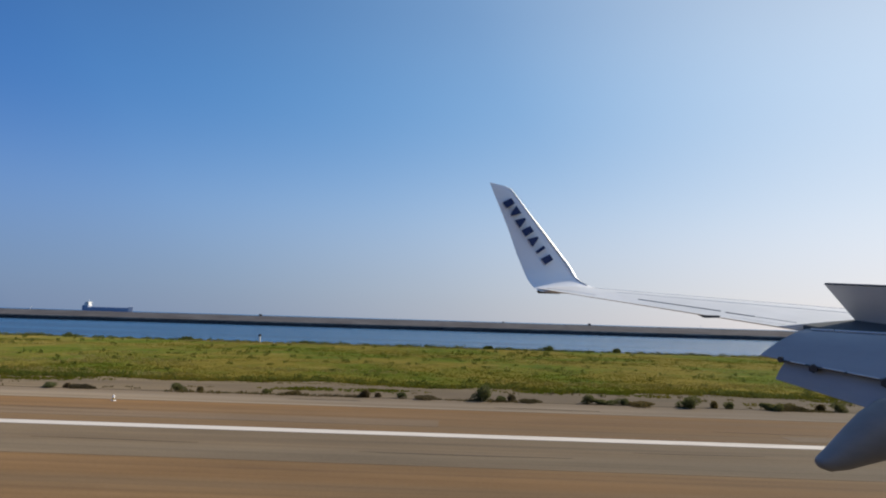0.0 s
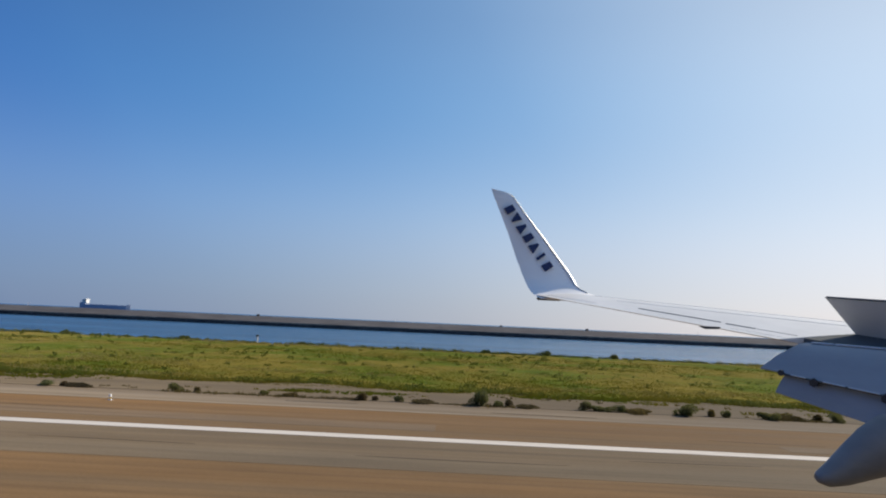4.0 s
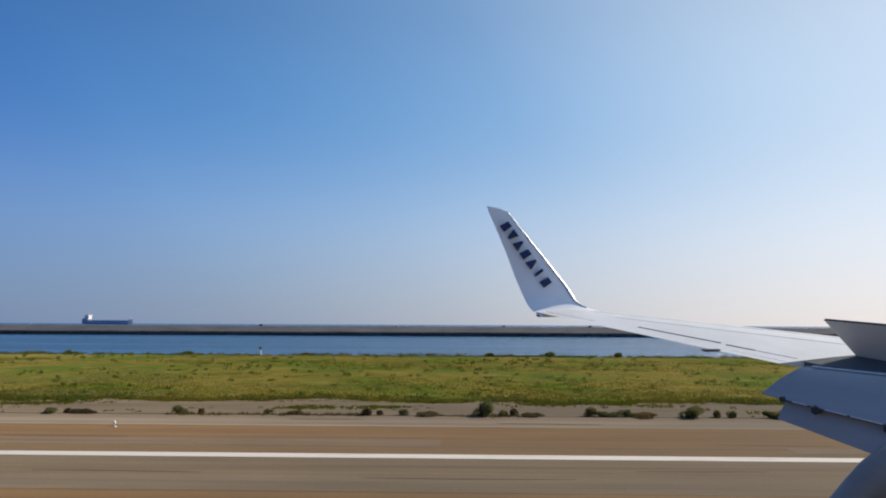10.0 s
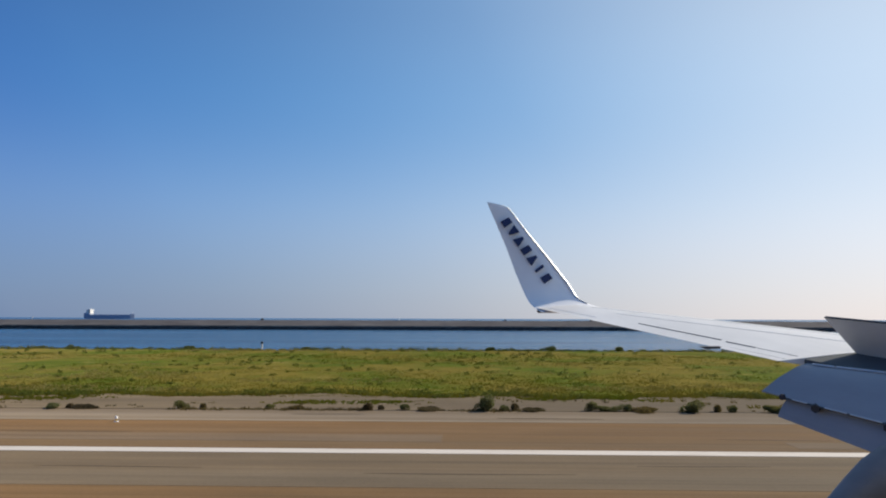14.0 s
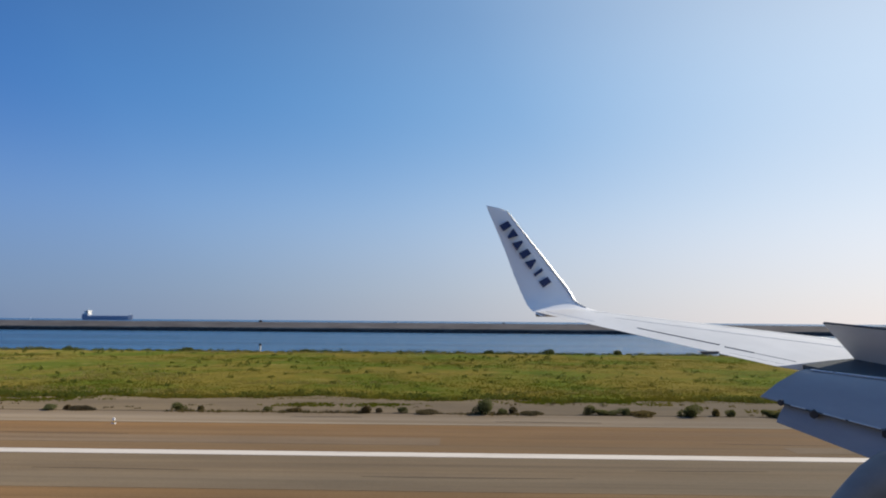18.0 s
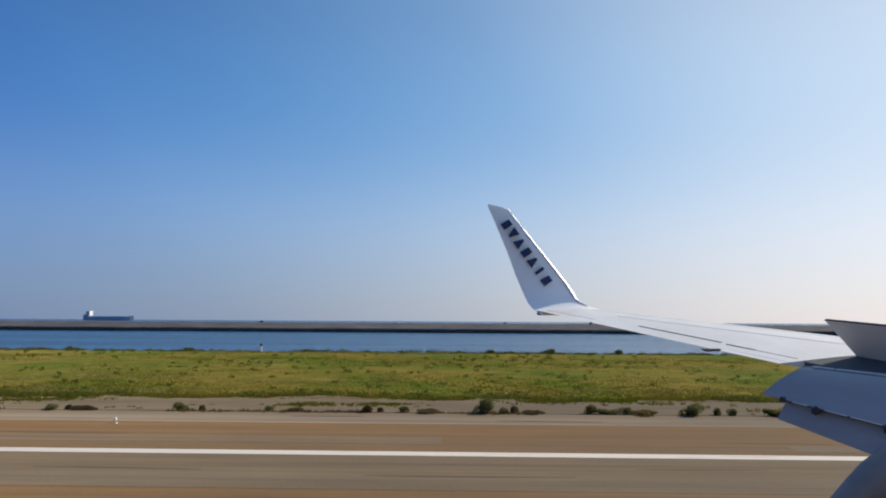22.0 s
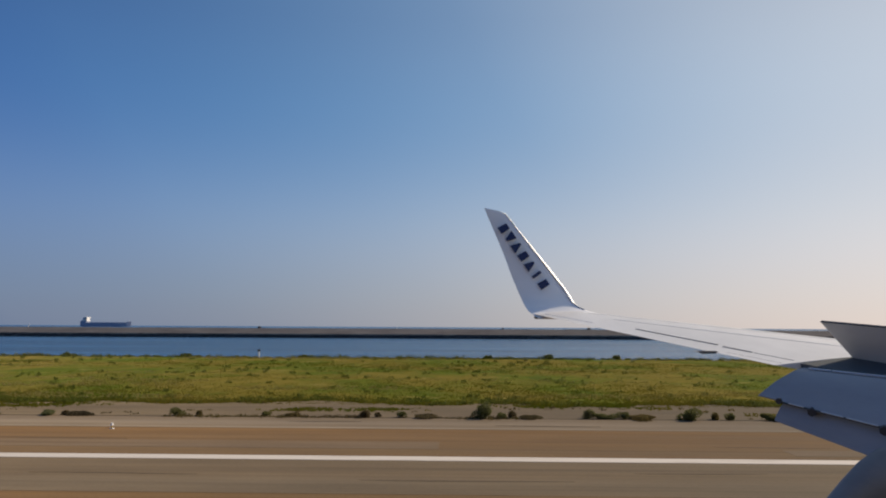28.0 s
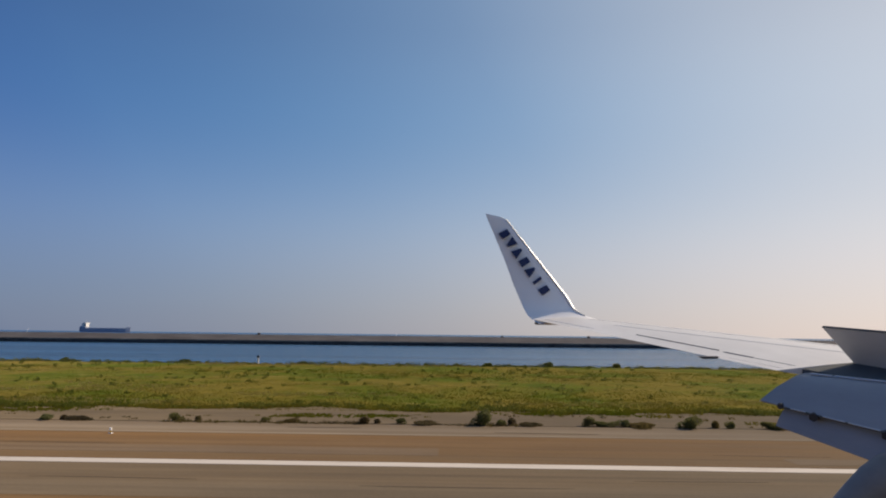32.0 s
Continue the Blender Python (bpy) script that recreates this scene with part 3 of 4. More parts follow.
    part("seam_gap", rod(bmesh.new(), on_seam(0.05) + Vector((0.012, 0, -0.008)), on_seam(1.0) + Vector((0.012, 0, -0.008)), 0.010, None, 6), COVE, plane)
    for f0, f1 in ((0.015, 0.06), (0.063, 0.16), (0.163, 1.0)):
        a, b = Vector((4.268, 8.17, 3.528)), Vector((6.175, 1.2, 3.352))
        part("crest_strip", rod(bmesh.new(), a.lerp(b, f0), a.lerp(b, f1), 0.011, None, 8), METAL, plane, "bright metal strip along the flap's upper edge")
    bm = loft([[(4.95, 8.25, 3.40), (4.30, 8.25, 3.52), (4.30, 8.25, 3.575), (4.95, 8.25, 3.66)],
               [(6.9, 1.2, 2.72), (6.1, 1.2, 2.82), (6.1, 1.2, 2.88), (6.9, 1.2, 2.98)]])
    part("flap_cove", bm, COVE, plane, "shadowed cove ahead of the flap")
    # spoilers, raised
    for ya, yb in ((8.2, 6.75), (6.72, 5.3), (5.27, 3.9), (3.87, 2.5)):
        rings = []
        for y in (ya, yb):
            hx, hz = hinge_x(y), 3.64 - 0.098 * (8.2 - y)
            tx, tz = hx - 0.365 - 0.01 * (8.2 - y), hz + 0.43 + 0.02 * (8.2 - y)
            rings.append([(hx, y, hz), (tx, y, tz), (tx + 0.02, y, tz + 0.012), (hx + 0.06, y, hz + 0.05)])
        panel = part("spoiler", loft(rings), SPOILER, plane, "raised spoiler panel")
        lip = [[(p[1][0] - 0.002, p[1][1], p[1][2] - 0.006), (p[1][0] - 0.005, p[1][1], p[1][2] - 0.002), (p[2][0], p[2][1], p[2][2] + 0.004), (p[2][0] + 0.004, p[2][1], p[2][2])] for p in rings]
        part("rubber_lip", loft(lip), DARK, panel)

    # flap track fairing
    for yc in (6.38, 2.6):
        rings = []
        sh = 0.272 * (6.25 - yc)
        dz = -0.097 * (6.25 - yc)
        for x, top, low, w in ((3.44, 2.34, 2.29, 0.03), (3.47, 2.37, 2.26, 0.08), (3.56, 2.455, 2.23, 0.11), (3.72, 2.63, 2.25, 0.14), (3.86, 2.77, 2.29, 0.16), (4.05, 2.90, 2.34, 0.175),
                               (4.4, 2.94, 2.42, 0.18), (5.0, 3.0, 2.56, 0.18), (6.0, 3.08, 2.76, 0.15), (6.8, 3.1, 2.94, 0.07)):
            z, h = (top + low) / 2 + dz, (top - low) / 2
            rings.append([(x + sh, yc + w * math.cos(2 * math.pi * k / 20), z + h * math.sin(2 * math.pi * k / 20)) for k in range(20)])
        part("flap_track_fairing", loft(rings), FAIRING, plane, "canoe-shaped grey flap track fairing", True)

    part("tab_fairing", loft([[(3.47, y, z + 0.012), (3.55, y, z - 0.022), (3.74, y, z - 0.014), (3.76, y, z + 0.012)] for y, z in ((9.44, 3.668), (9.36, 3.66))]), DARK, plane, "small dark tab fairing under the trailing edge")

    # plain hull beside the camera, and the wheels that carry it
    rings = []
    for x, r, z in ((-15, 0.5, 4.3), (-11, 1.5, 3.6), (-6, 1.86, 3.35), (16, 1.88, 3.3), (19, 1.6, 3.2), (21.5, 0.5, 2.8)):
        rings.append([(x, -2.1 + r * math.cos(2 * math.pi * k / 40), z + r * math.sin(2 * math.pi * k / 40)) for k in range(40)])
    part("fuselage", loft(rings), WHITE, plane, "", True)
    for x, y in ((7.6, 0.85), (7.6, -5.05), (19.0, -2.1)):
        leg = part("landing_gear", rod(bmesh.new(), (x, y, 0.55), (x, y, 2.7), 0.11, 0.14, 12), STEEL, plane)
        for o in (-0.42, 0.42):
            bm = rod(bmesh.new(), (x, y + o - 0.17, 0.55), (x, y + o + 0.17, 0.55), 0.50, None, 24)
            part("wheel", bm, DARK, leg)


build_aeroplane()


# ---- vegetation ----
def in_view(rng, y0, y1, power=1.0):
    y = y0 + (y1 - y0) * rng.random() ** power
    return rng.uniform(-0.72 * y - 6, 0.72 * y + 6), y


def tuft(tris, rng, x, y, z, h, w, blades):
    for _ in range(blades):
        a = rng.uniform(0, 2 * math.pi)
        ox, oy = rng.gauss(0, w), rng.gauss(0, w)
        lean = rng.uniform(0.1, 0.7) * h
        b = rng.uniform(0.02, 0.05)
        tx, ty = x + ox + lean * math.cos(a), y + oy + lean * math.sin(a)
        tris.append(((x + ox - b, y + oy, z), (x + ox + b, y + oy, z), (tx, ty, z + h * rng.uniform(0.6, 1.0))))


def leafy(tris, rng, c, rx, ry, rz, count, size):
    """Leaves scattered through a lumpy dome."""
    lumps = [(rng.uniform(-0.5, 0.5), rng.uniform(-0.5, 0.5), rng.uniform(0.2, 0.7), rng.uniform(0.3, 0.55)) for _ in range(6)]
    for _ in range(count):
        lx, ly, lz, lr = rng.choice(lumps)
        d = Vector((rng.gauss(0, 1), rng.gauss(0, 1), rng.gauss(0, 1))).normalized() * lr * rng.uniform(0.55, 1.0)
        p = Vector((c[0] + (lx + d.x) * rx, c[1] + (ly + d.y) * ry, max(c[2] + 0.02, c[2] + (lz + d.z) * rz)))
        u = Vector((rng.gauss(0, 1), rng.gauss(0, 1), rng.gauss(0, 1))).normalized() * size * rng.uniform(0.6, 1.3)
        v = u.orthogonal().normalized() * size * 0.6
        tris.append((tuple(p - v), tuple(p + v), tuple(p + u * 1.5)))


def build_grass():
    rng = random.Random(11)
    tris = []
    for _ in range(20000):
        x, y = in_view(rng, GRASS_Y - 0.2, SHORE - 1, 1.5)
        h = rng.uniform(0.04, 0.11) * (1.3 if noise.noise((x * 0.07, y * 0.12, 0)) > 0.1 else 0.8)
        tuft(tris, rng, x, y, 0.0, h, 0.16 + y * 0.002, 6)
    for _ in range(2600):                                   # longer fringe along the pavement
        x = rng.uniform(-36, 36)
        if noise.noise((x * 0.35, 8.8, 2)) < rng.uniform(-0.5, 0.5):
            continue
        y = GRASS_Y + verge_edge(x) + rng.uniform(-0.15, 1.0)
        tuft(tris, rng, x, y, 0.0, rng.uniform(0.10, 0.26), 0.10, 6)
    verge_tris = []
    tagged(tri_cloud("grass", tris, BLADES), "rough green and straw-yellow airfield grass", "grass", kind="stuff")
    tris = []
    for _ in range(620):                                   # single weed plants and clumps
        x, y = in_view(rng, GRASS_Y + 0.8, SHORE - 3, 1.2)
        if noise.noise((x * 0.05, y * 0.06, 4)) < rng.uniform(-0.4, 0.5):
            continue
        s = rng.uniform(0.16, 0.42) * (1.5 if rng.random() < 0.12 else 1.0)
        leafy(tris, rng, (x, y, 0), s * rng.uniform(0.9, 1.9), s, s * rng.uniform(0.6, 1.0), 34, 0.06 + y * 0.0005)
    for _ in range(520):                                    # ragged clumps along the pavement edge
        x = rng.uniform(-34, 34)
        if noise.noise((x * 0.16, 6.1, 2)) < rng.uniform(-0.35, 0.45):
            continue
        s = rng.uniform(0.18, 0.5)
        leafy(tris, rng, (x, GRASS_Y + verge_edge(x) + rng.uniform(-0.3, 1.2), 0), s * rng.uniform(1.0, 2.4), s, s * rng.uniform(0.45, 0.85), 40, 0.07)
    for _ in range(16):                                     # islands of grass on the verge
        x0 = rng.uniform(-32, 32)
        y0 = rng.uniform(CRACK_Y + 1.6, GRASS_Y - 0.4)
        for _ in range(rng.randrange(25, 90)):
            tuft(verge_tris, rng, x0 + rng.gauss(0, 0.9), y0 + rng.gauss(0, 0.35), 0.03, rng.uniform(0.04, 0.13), 0.10, 6)
    straw = []
    for _ in range(15000):
        x, y = in_view(rng, GRASS_Y + 2, SHORE - 6, 1.3)
        if noise.noise((x * 0.06, y * 0.30, 21)) > 0.16 + 0.010 * abs(y - 45):
            tuft(straw, rng, x, y, 0.0, rng.uniform(0.08, 0.2), 0.16, 5)
    for _ in range(2200):
        x = rng.uniform(-70, 60)
        y = SHORE - 5.0 + rng.gauss(0, 1.2)
        if noise.noise((x * 0.03, 5.0, 31)) > 0.0:
            tuft(straw, rng, x, y, 0.02, rng.uniform(0.12, 0.28), 0.2, 5)
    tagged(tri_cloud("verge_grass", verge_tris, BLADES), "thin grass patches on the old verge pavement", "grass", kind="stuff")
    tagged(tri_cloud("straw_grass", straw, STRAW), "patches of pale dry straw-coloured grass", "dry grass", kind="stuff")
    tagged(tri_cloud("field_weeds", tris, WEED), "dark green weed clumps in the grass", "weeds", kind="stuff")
    tris = []
    for _ in range(620):
        x = rng.uniform(-95, 95)
        y = SHORE - 2.5 + rng.uniform(-2.5, 2.0)
        s = rng.uniform(0.25, 0.6) * (1.0 + 1.0 * max(0, noise.noise((x * 0.08, 1.5, 9))))
        leafy(tris, rng, (x, y, -0.1), s * rng.uniform(1.0, 2.6), s, s * 0.7, 44, 0.11)
    tagged(tri_cloud("shore_scrub", tris, SCRUB), "low dark green scrub along the shore", "scrub", kind="stuff")
    tris = []
    for _ in range(900):
        x = rng.uniform(-30, 32)
        if noise.noise((x * 0.25, 2.2, 1)) < -0.05:
            continue
        y = CRACK_Y - 0.1 + rng.gauss(0, 0.13)
        tuft(tris, rng, x, y, 0.02, rng.uniform(0.05, 0.2), 0.10, 7)
    for _ in range(110):
        x, y = rng.uniform(-30, 30), rng.uniform(CRACK_Y + 0.4, GRASS_Y)
        if noise.noise((x * 0.1, y * 0.4, 14)) < 0.05:
            continue
        tuft(tris, rng, x, y, 0.03, rng.uniform(0.05, 0.16), 0.12, 7)
    tagged(tri_cloud("crack_weeds", tris, DRY), "dry brown weeds growing from the pavement joint", "weeds", kind="stuff")


build_grass()


def build_shrub(seed, w, h, material, label):
    rng = random.Random(seed)
    root = thing("shrub", (0, 0, 0), label, "shrub", "shrubs along the pavement joint")
    tris = []
    leafy(tris, rng, (0, 0, 0), w * 0.62, w * 0.5, h * 0.85, int(1900 * w), 0.045)
    leaves = tri_cloud("foliage", tris, material)
    leaves.parent = root
    for k in range(4):
        a = rng.uniform(0, 6.28)
        part("stem", rod(bmesh.new(), (0, 0, -0.02), (math.cos(a) * w * 0.3, math.sin(a) * w * 0.25, h * 0.6), 0.014, 0.006, 5), TWIG, root)
    return root


SHRUBS = [build_shrub(21, 1.0, 0.75, SHRUB, "rounded dull green shrub growing from the pavement joint"),
          build_shrub(22, 0.75, 0.55, SHRUB, "small green shrub growing from the pavement joint"),
          build_shrub(23, 1.25, 0.5, SHRUB, "low spreading dull green shrub at the pavement joint"),
          build_shrub(24, 0.55, 0.4, DRY, "small dry brown shrub at the pavement joint"),
          build_shrub(25, 1.5, 0.28, DRY, "flat mat of dry brown weed at the pavement joint")]
row = random.Random(77)
for i, (x, k, s) in enumerate(((-18.1, 2, 0.9), (-17.3, 3, 0.8), (-12.3, 0, 0.85), (-11.5, 3, 1.0), (-8.2, 1, 0.7), (-3.9, 3, 1.2), (-3.3, 3, 0.7), (0.9, 0, 1.15),
                               (1.9, 1, 0.7), (2.6, 3, 1.0), (5.6, 0, 0.8), (6.3, 2, 1.0), (9.9, 0, 1.25), (10.9, 3, 1.2), (13.4, 2, 0.9), (-22.5, 2, 1.2), (16.6, 0, 1.0), (-25.0, 0, 1.1), (21.0, 2, 1.0),
                               (-16.4, 4, 1.0), (-7.3, 4, 0.8), (-2.4, 1, 0.8), (-1.2, 4, 1.1), (3.4, 4, 0.9), (7.1, 1, 0.9), (7.9, 4, 1.2), (11.6, 1, 0.7), (14.3, 4, 1.0), (15.6, 3, 1.1))):
    place = Matrix.Translation((x + row.uniform(-0.2, 0.2), CRACK_Y - 0.1 + row.uniform(0.0, 0.4), 0.03)) @ Matrix.Rotation(row.uniform(0, 6.28), 4, "Z")
    ob = copy_thing(SHRUBS[k], place)
    ob.scale = (s * 0.85, s * row.uniform(0.75, 0.95), s * row.uniform(0.55, 0.9))
for ob, x in zip(SHRUBS, (-31, -36, 30, 33, 27)):
    ob.location = (x, CRACK_Y + 0.1, 0.03)


def build_shore_bush(x, y, w, h, seed):
    rng = random.Random(seed)
    root = thing("shore_bush", (x, y, -0.1), "rounded dark green bush standing at the shore", "bush", "bushes at the shore")
    tris = []
    leafy(tris, rng, (0, 0, 0), w * 0.6, w * 0.45, h * 0.85, 520, 0.12)
    leaves = tri_cloud("foliage", tris, SCRUB)
    leaves.parent = root
    part("stem", rod(bmesh.new(), (0, 0, -0.1), (0.1, 0, h * 0.5), 0.05, 0.02, 6), TWIG, root)


for args in ((11.0, 85.5, 2.2, 0.9, 41), (-34, 86, 1.5, 0.7, 42), (-19, 85.5, 1.3, 0.6, 43), (20, 86, 1.7, 0.7, 44), (-49, 86, 1.9, 0.8, 45), (3.8, 86, 1.1, 0.6, 46)):
    build_shore_bush(*args)


# ---- things on the airfield ----
def build_edge_light():
    root = thing("runway_edge_light", (0, 0, 0), "small white runway edge light on a short stem", "runway light", "runway edge lights")
    part("base_plate", rod(bmesh.new(), (0, 0, 0), (0, 0, 0.04), 0.16, 0.14, 16), STEEL, root)
    part("stem", rod(bmesh.new(), (0, 0, 0.04), (0, 0, 0.20), 0.035, None, 10), YELLOW, root)
    part("lamp", rod(bmesh.new(), (0, 0, 0.20), (0, 0, 0.36), 0.10, 0.07, 14), WHITEPAINT, root, "white lamp housing")
    return root


light = build_edge_light()
light.location = (-13.2, 26.4, 0.046)
light.scale = (0.6, 0.6, 0.6)
for x in (46.8, -73.2, 106.8, -133.2):
    copy_thing(light, Matrix.Translation((x, 26.4, 0.046)))

root = thing("shore_marker", (-24.5, 84.5, 0.0), "small white marker post at the shore", "marker post")
part("post", rod(bmesh.new(), (0, 0, -0.1), (0, 0, 0.8), 0.10, None, 8), WHITEPAINT, root)
part("cap", boxed((-0.16, -0.12, 0.8), (0.16, 0.12, 1.05), 0.03), DARK, root)

for x0, x1, y0, y1 in ((-17.5, -0.6, 22.6, 24.0), (10.5, 21.0, 21.9, 22.9), (-42, -24, 16.0, 19.0)):
    tagged(sheet("asphalt_patch", x0, x1, y0, y1, 0.054, PATCH, 0.02), "pale rectangular asphalt repair patch", "patch", kind="structure")

def build_ship():
    root = thing("cargo_ship", (-1035, 2000, SEA_Z), "long dark blue cargo ship with white superstructure at sea", "ship")
    L = 148.0
    rings = []
    for f, w, top, low in ((0, 8, 16.5, 3), (0.04, 10.5, 16.5, 0.2), (0.11, 11, 16.0, -0.5), (0.13, 11, 12.2, -0.6), (0.2, 11, 12, -1), (0.8, 11, 12, -1), (0.92, 8, 12.4, -1), (0.935, 7, 14.6, -1), (0.985, 2, 15.2, 0), (1.0, 0.4, 15.6, 3)):
        x = -L / 2 + L * f
        rings.append([(x, -w, top), (x, -w * 0.95, low), (x, w * 0.95, low), (x, w, top)])
    part("hull", loft(rings), HULL, root, "dark blue steel hull with distance haze in its colour")
    bm = boxed((-70, -9.5, 15.5), (-54, 9.5, 18.5), 0.3)
    box(bm, (-67, -9, 18.5), (-54.5, 9, 21.5), 0.3)
    box(bm, (-65, -8.5, 21.5), (-55, 8.5, 24.2), 0.3)
    tower = part("superstructure", bm, SHIPWHITE, root, "white deckhouse")
    part("bridge", boxed((-62, -11, 24), (-54, 11, 27.5), 0.3), SHIPWHITE, root)
    for z in (18.4, 21.8, 25.6):
        part("window_row", boxed((-62, -9.15 if z < 25 else -11.1, z), (-55, -8.9 if z < 25 else -10.9, z + 0.9)), DARK, tower)
    part("funnel", boxed((-70, -3, 15), (-65.5, 3, 26), 0.6), HULL, root)
    for i in range(7):
        part("hatch_cover", boxed((-46 + 15 * i, -8, 11.8), (-34 + 15 * i, 8, 12.7), 0.2), HULL, root)
    part("mast", rod(bmesh.new(), (68, 0, 12), (68, 0, 22), 0.5, 0.3, 8), SHIPWHITE, root)
    part("mast", rod(bmesh.new(), (-58, 0, 27), (-58, 0, 34), 0.5, 0.3, 8), SHIPWHITE, root)


build_ship()


# ---- installations beside the runway, behind the aeroplane ----
def lattice(root, w, h, bands, step):
    """Four legs and zigzag bracing, painted in bands."""
    for k in range(bands):
        z0, z1 = h * k / bands, h * (k + 1) / bands
        paint = RED if k % 2 == 0 else WHITEPAINT
        for sx in (-1, 1):
            for sy in (-1, 1):
                part("leg", rod(bmesh.new(), (sx * w, sy * w, z0), (sx * w, sy * w, z1), 0.035, None, 6), paint, root)
        z, flip = z0, 1
        bm = bmesh.new()
        while z < z1 - 0.01:
            top = min(z + step, z1)
            for a, b in (((-w, -w), (w, -w)), ((w, -w), (w, w)), ((w, w), (-w, w)), ((-w, w), (-w, -w))):
                lo, hi = (a, b) if flip > 0 else (b, a)
                rod(bm, (*lo, z), (*hi, top), 0.018, None, 5)
            z, flip = top, -flip
        part("bracing", bm, paint, root)


def build_antenna_mast():
    root = thing("antenna_mast", (-640, 76, 0.02), "tall red and white lattice antenna mast with horn antennas", "antenna mast")
    lattice(root, 0.32, 13.0, 6, 0.6)
    for z in (3.6, 7.2, 11.4):
        ant = part("antenna", rod(bmesh.new(), (-0.95, 0, z), (-0.65, 0, z + 0.05), 0.28, 0.10, 12), STEEL, root, "grey horn antenna")
        part("bracket", rod(bmesh.new(), (-0.68, 0, z), (-0.3, 0, z), 0.03, None, 6), STEEL, ant)
    for x, y in ((1.9, -0.6), (1.6, 0.9)):
        part("stay", rod(bmesh.new(), (0.3, 0, 3.2), (x, y, 0), 0.05, None, 8), RED, root)


def build_hut():
    root = thing("equipment_hut", (-633, 72, 0.02), "small equipment hut painted in red and white stripes", "hut")
    n = 9
    for i in range(n):
        part("wall_panel", boxed((-2.0 + 4.0 * i / n, -1.2, 0), (-2.0 + 4.0 * (i + 1) / n, -1.12, 2.4)), RED if i % 2 == 0 else WHITEPAINT, root)
        part("wall_panel", boxed((-2.0 + 4.0 * i / n, 1.12, 0), (-2.0 + 4.0 * (i + 1) / n, 1.2, 2.4)), RED if i % 2 == 0 else WHITEPAINT, root)
    for i in range(5):
        for x in (-2.0, 1.92):
            part("wall_panel", boxed((x, -1.12 + 2.24 * i / 5, 0), (x + 0.08, -1.12 + 2.24 * (i + 1) / 5, 2.4)), WHITEPAINT if i % 2 == 0 else RED, root)
    part("roof", boxed((-2.2, -1.4, 2.4), (2.3, 1.4, 2.55), 0.03), WHITEPAINT, root)
    part("door", boxed((2.0, -0.45, 0.05), (2.04, 0.45, 2.05), 0.01), WHITEPAINT, root)
    tank = thing("blue_tank", (-629.9, 72.3, 0.02), "small blue plastic tank beside the hut", "tank")
    part("body", boxed((-0.4, -0.4, 0), (0.4, 0.4, 1.1), 0.12), BLUE, tank)
    part("lid", rod(bmesh.new(), (0, 0, 1.1), (0, 0, 1.2), 0.25, 0.22, 14), BLUE, tank)


def build_whip(x):
    root = thing("glide_path_mast", (x, 88, 0.02), "thin red and white lattice mast at the shore", "mast", "thin masts at the shore")
    lattice(root, 0.16, 9.0, 6, 0.6)
    part("aerial", rod(bmesh.new(), (0, 0, 9), (0, 0, 10.5), 0.03, 0.015, 6), STEEL, root)


def build_windsock():
    root = thing("windsock", (-498, 92, 0.02), "red and white windsock on a striped pole with lamps", "windsock")
    for k in range(6):
        part("pole", rod(bmesh.new(), (0, 0, k * 1.1), (0, 0, (k + 1) * 1.1), 0.07, None, 10), RED if k % 2 else WHITEPAINT, root)
    part("lamp_arm", rod(bmesh.new(), (-1.4, 0, 6.5), (1.4, 0, 6.5), 0.03, None, 6), STEEL, root)
    for x in (-1.4, -0.8, 0.8, 1.4):
        part("lamp", rod(bmesh.new(), (x, 0, 6.5), (x, 0, 6.25), 0.06, 0.14, 10), STEEL, root)
    for k in range(5):
        a, b = k / 5, (k + 1) / 5
        part("sock", rod(bmesh.new(), (-0.1 - 1.7 * a, 0, 5.6 - 0.9 * a * a), (-0.1 - 1.7 * b, 0, 5.6 - 0.9 * b * b), 0.30 - 0.12 * a, 0.30 - 0.12 * b, 14), RED if k % 2 == 0 else WHITEPAINT, root)


def build_slope_light():
    root = thing("approach_slope_light", (0, 0, 0), "white box-shaped approach slope light on short legs", "approach light", "approach slope lights")
    part("housing", boxed((-0.65, -0.45, 0.45), (0.65, 0.45, 0.80), 0.03), WHITEPAINT, root)
    part("dark_front", boxed((-0.6, -0.46, 0.48), (0.6, -0.45, 0.74)), DARK, root)
    for x in (-0.4, 0.4):
        part("leg", rod(bmesh.new(), (x, 0, 0), (x, 0, 0.46), 0.05, None, 8), STEEL, root)
    return root


build_antenna_mast()
build_hut()
build_whip(-564)
build_whip(-538)
build_windsock()
first = build_slope_light()
first.location = (-607, 34.0, 0.03)
for y in (43.0, 52.0, 61.0):
    copy_thing(first, Matrix.Translation((-607, y, 0.02)))

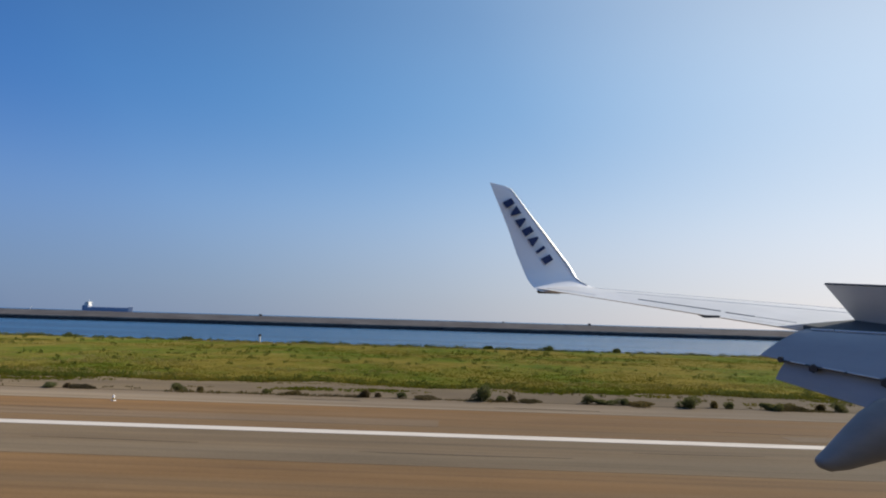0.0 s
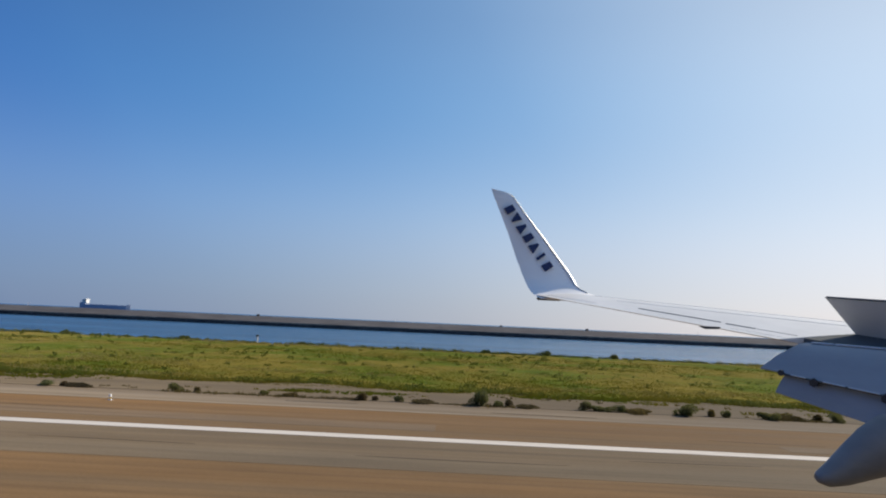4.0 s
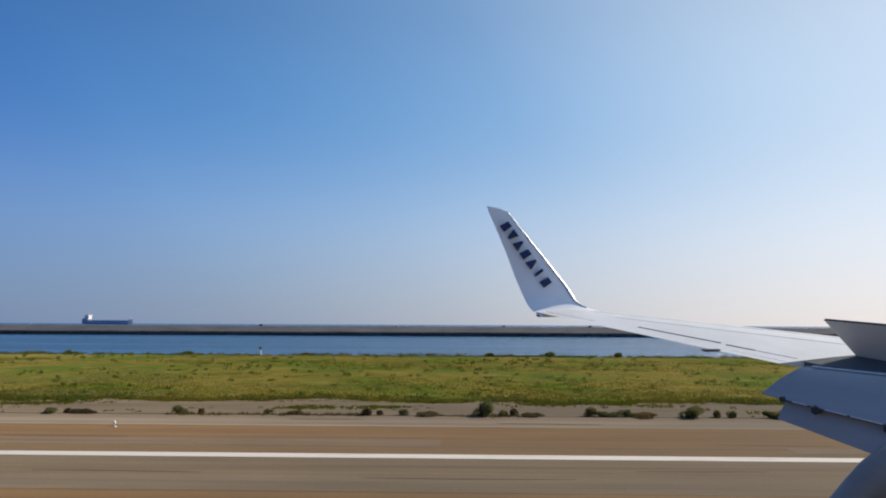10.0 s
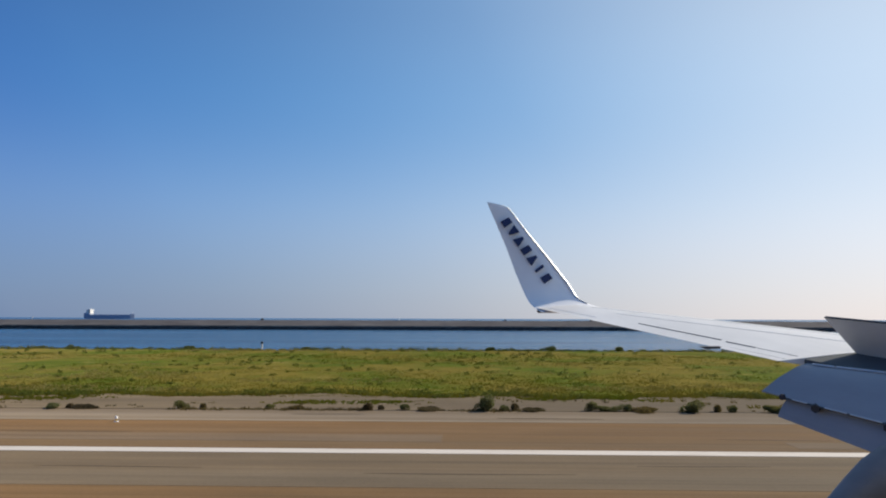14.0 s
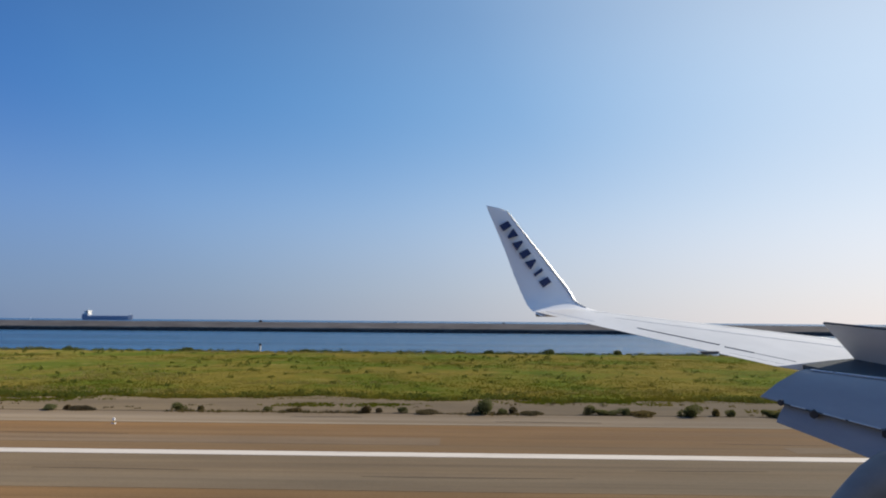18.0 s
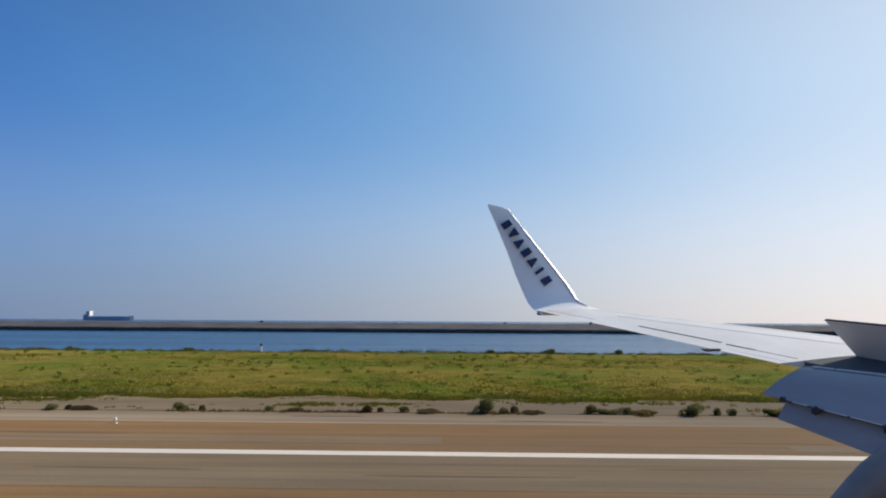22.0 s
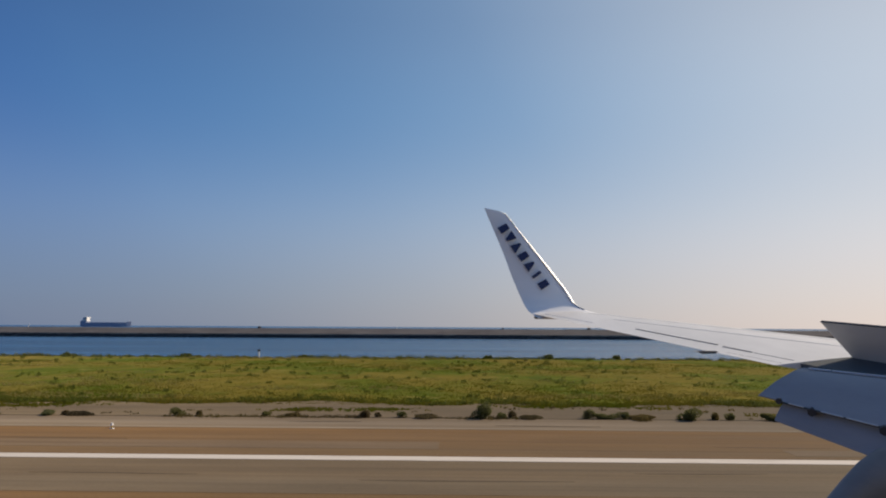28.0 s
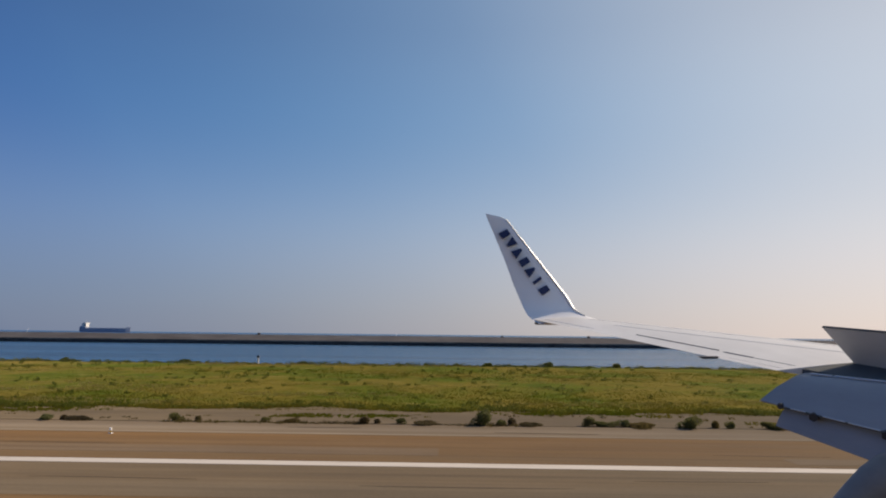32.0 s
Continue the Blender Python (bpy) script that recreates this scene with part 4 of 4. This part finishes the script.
box_root = thing("equipment_box", (-508, 80, 0.02), "small white equipment box standing on the grass", "equipment box")
part("body", boxed((-0.35, -0.3, 0.25), (0.35, 0.3, 0.95), 0.03), WHITEPAINT, box_root)
part("lid", boxed((-0.4, -0.35, 0.95), (0.4, 0.35, 1.02), 0.02), WHITEPAINT, box_root)
for x in (-0.25, 0.25):
    part("leg", boxed((x - 0.04, -0.04, 0), (x + 0.04, 0.04, 0.25)), STEEL, box_root)
post_root = thing("marker_pole", (-584, 84, 0.02), "short white marker pole at the shore", "marker pole")
part("pole", rod(bmesh.new(), (0, 0, 0), (0, 0, 2.2), 0.05, None, 8), WHITEPAINT, post_root)
part("head", rod(bmesh.new(), (0, 0, 2.2), (0, 0, 2.6), 0.12, 0.10, 10), WHITEPAINT, post_root)

# markings, covers and cracks on the pavement behind the aeroplane
tagged(sheet("taxi_marking", -650.0, -646.6, 33.6, 34.1, 0.038, YELLOW, 0.02), "faded yellow paint marking on the verge pavement", "marking", kind="structure")
tagged(sheet("pit_cover", -622.0, -619.4, 29.4, 30.0, 0.052, CONCRETE, 0.04), "pale concrete pit cover beside the shoulder", "cover", kind="structure")


def build_tyre_mark(x, y, length, width):
    """A lens-shaped streak of dark rubber along the runway."""
    rings = []
    for k in range(9):
        f = k / 8
        w = width * (0.12 + 0.88 * math.sin(math.pi * f) ** 0.7) / 2
        yy = y + 0.06 * math.sin(2.5 * f + x)
        rings.append([(x + length * f, yy - w, 0.046), (x + length * f, yy + w, 0.046), (x + length * f, yy + w, 0.0535), (x + length * f, yy - w, 0.0535)])
    tagged(mesh_object("tyre_mark", loft(rings), RUBBER), "faint dark tyre rubber streak on the runway", "tyre mark", kind="structure")


for args in ((-11.5, 18.6, 4.6, 0.10), (-2.5, 18.1, 5.5, 0.13), (4.8, 19.2, 3.6, 0.08), (-16.5, 24.2, 5.0, 0.12), (1.5, 27.9, 4.2, 0.14), (8.5, 23.4, 3.8, 0.10), (11.8, 18.9, 5.2, 0.10), (-7.0, 28.8, 3.0, 0.10)):
    build_tyre_mark(*args)


def build_cracks():
    for x0, seed in ((-268.0, 3), (-94.0, 8)):
        rng = random.Random(seed)
        y, x, rings = 10.0, x0, []
        while y < 25.5:
            w = rng.uniform(0.02, 0.045)
            rings.append([(x - w, y, 0.045), (x + w, y, 0.045), (x + w, y, 0.0545), (x - w, y, 0.0545)])
            y += rng.uniform(0.25, 0.6)
            x += rng.uniform(0.1, 0.65)
        ob = mesh_object("sealed_crack", loft(rings), SOIL)
        tagged(ob, "dark sealed crack running aslant across the runway", "crack", kind="structure")


build_cracks()
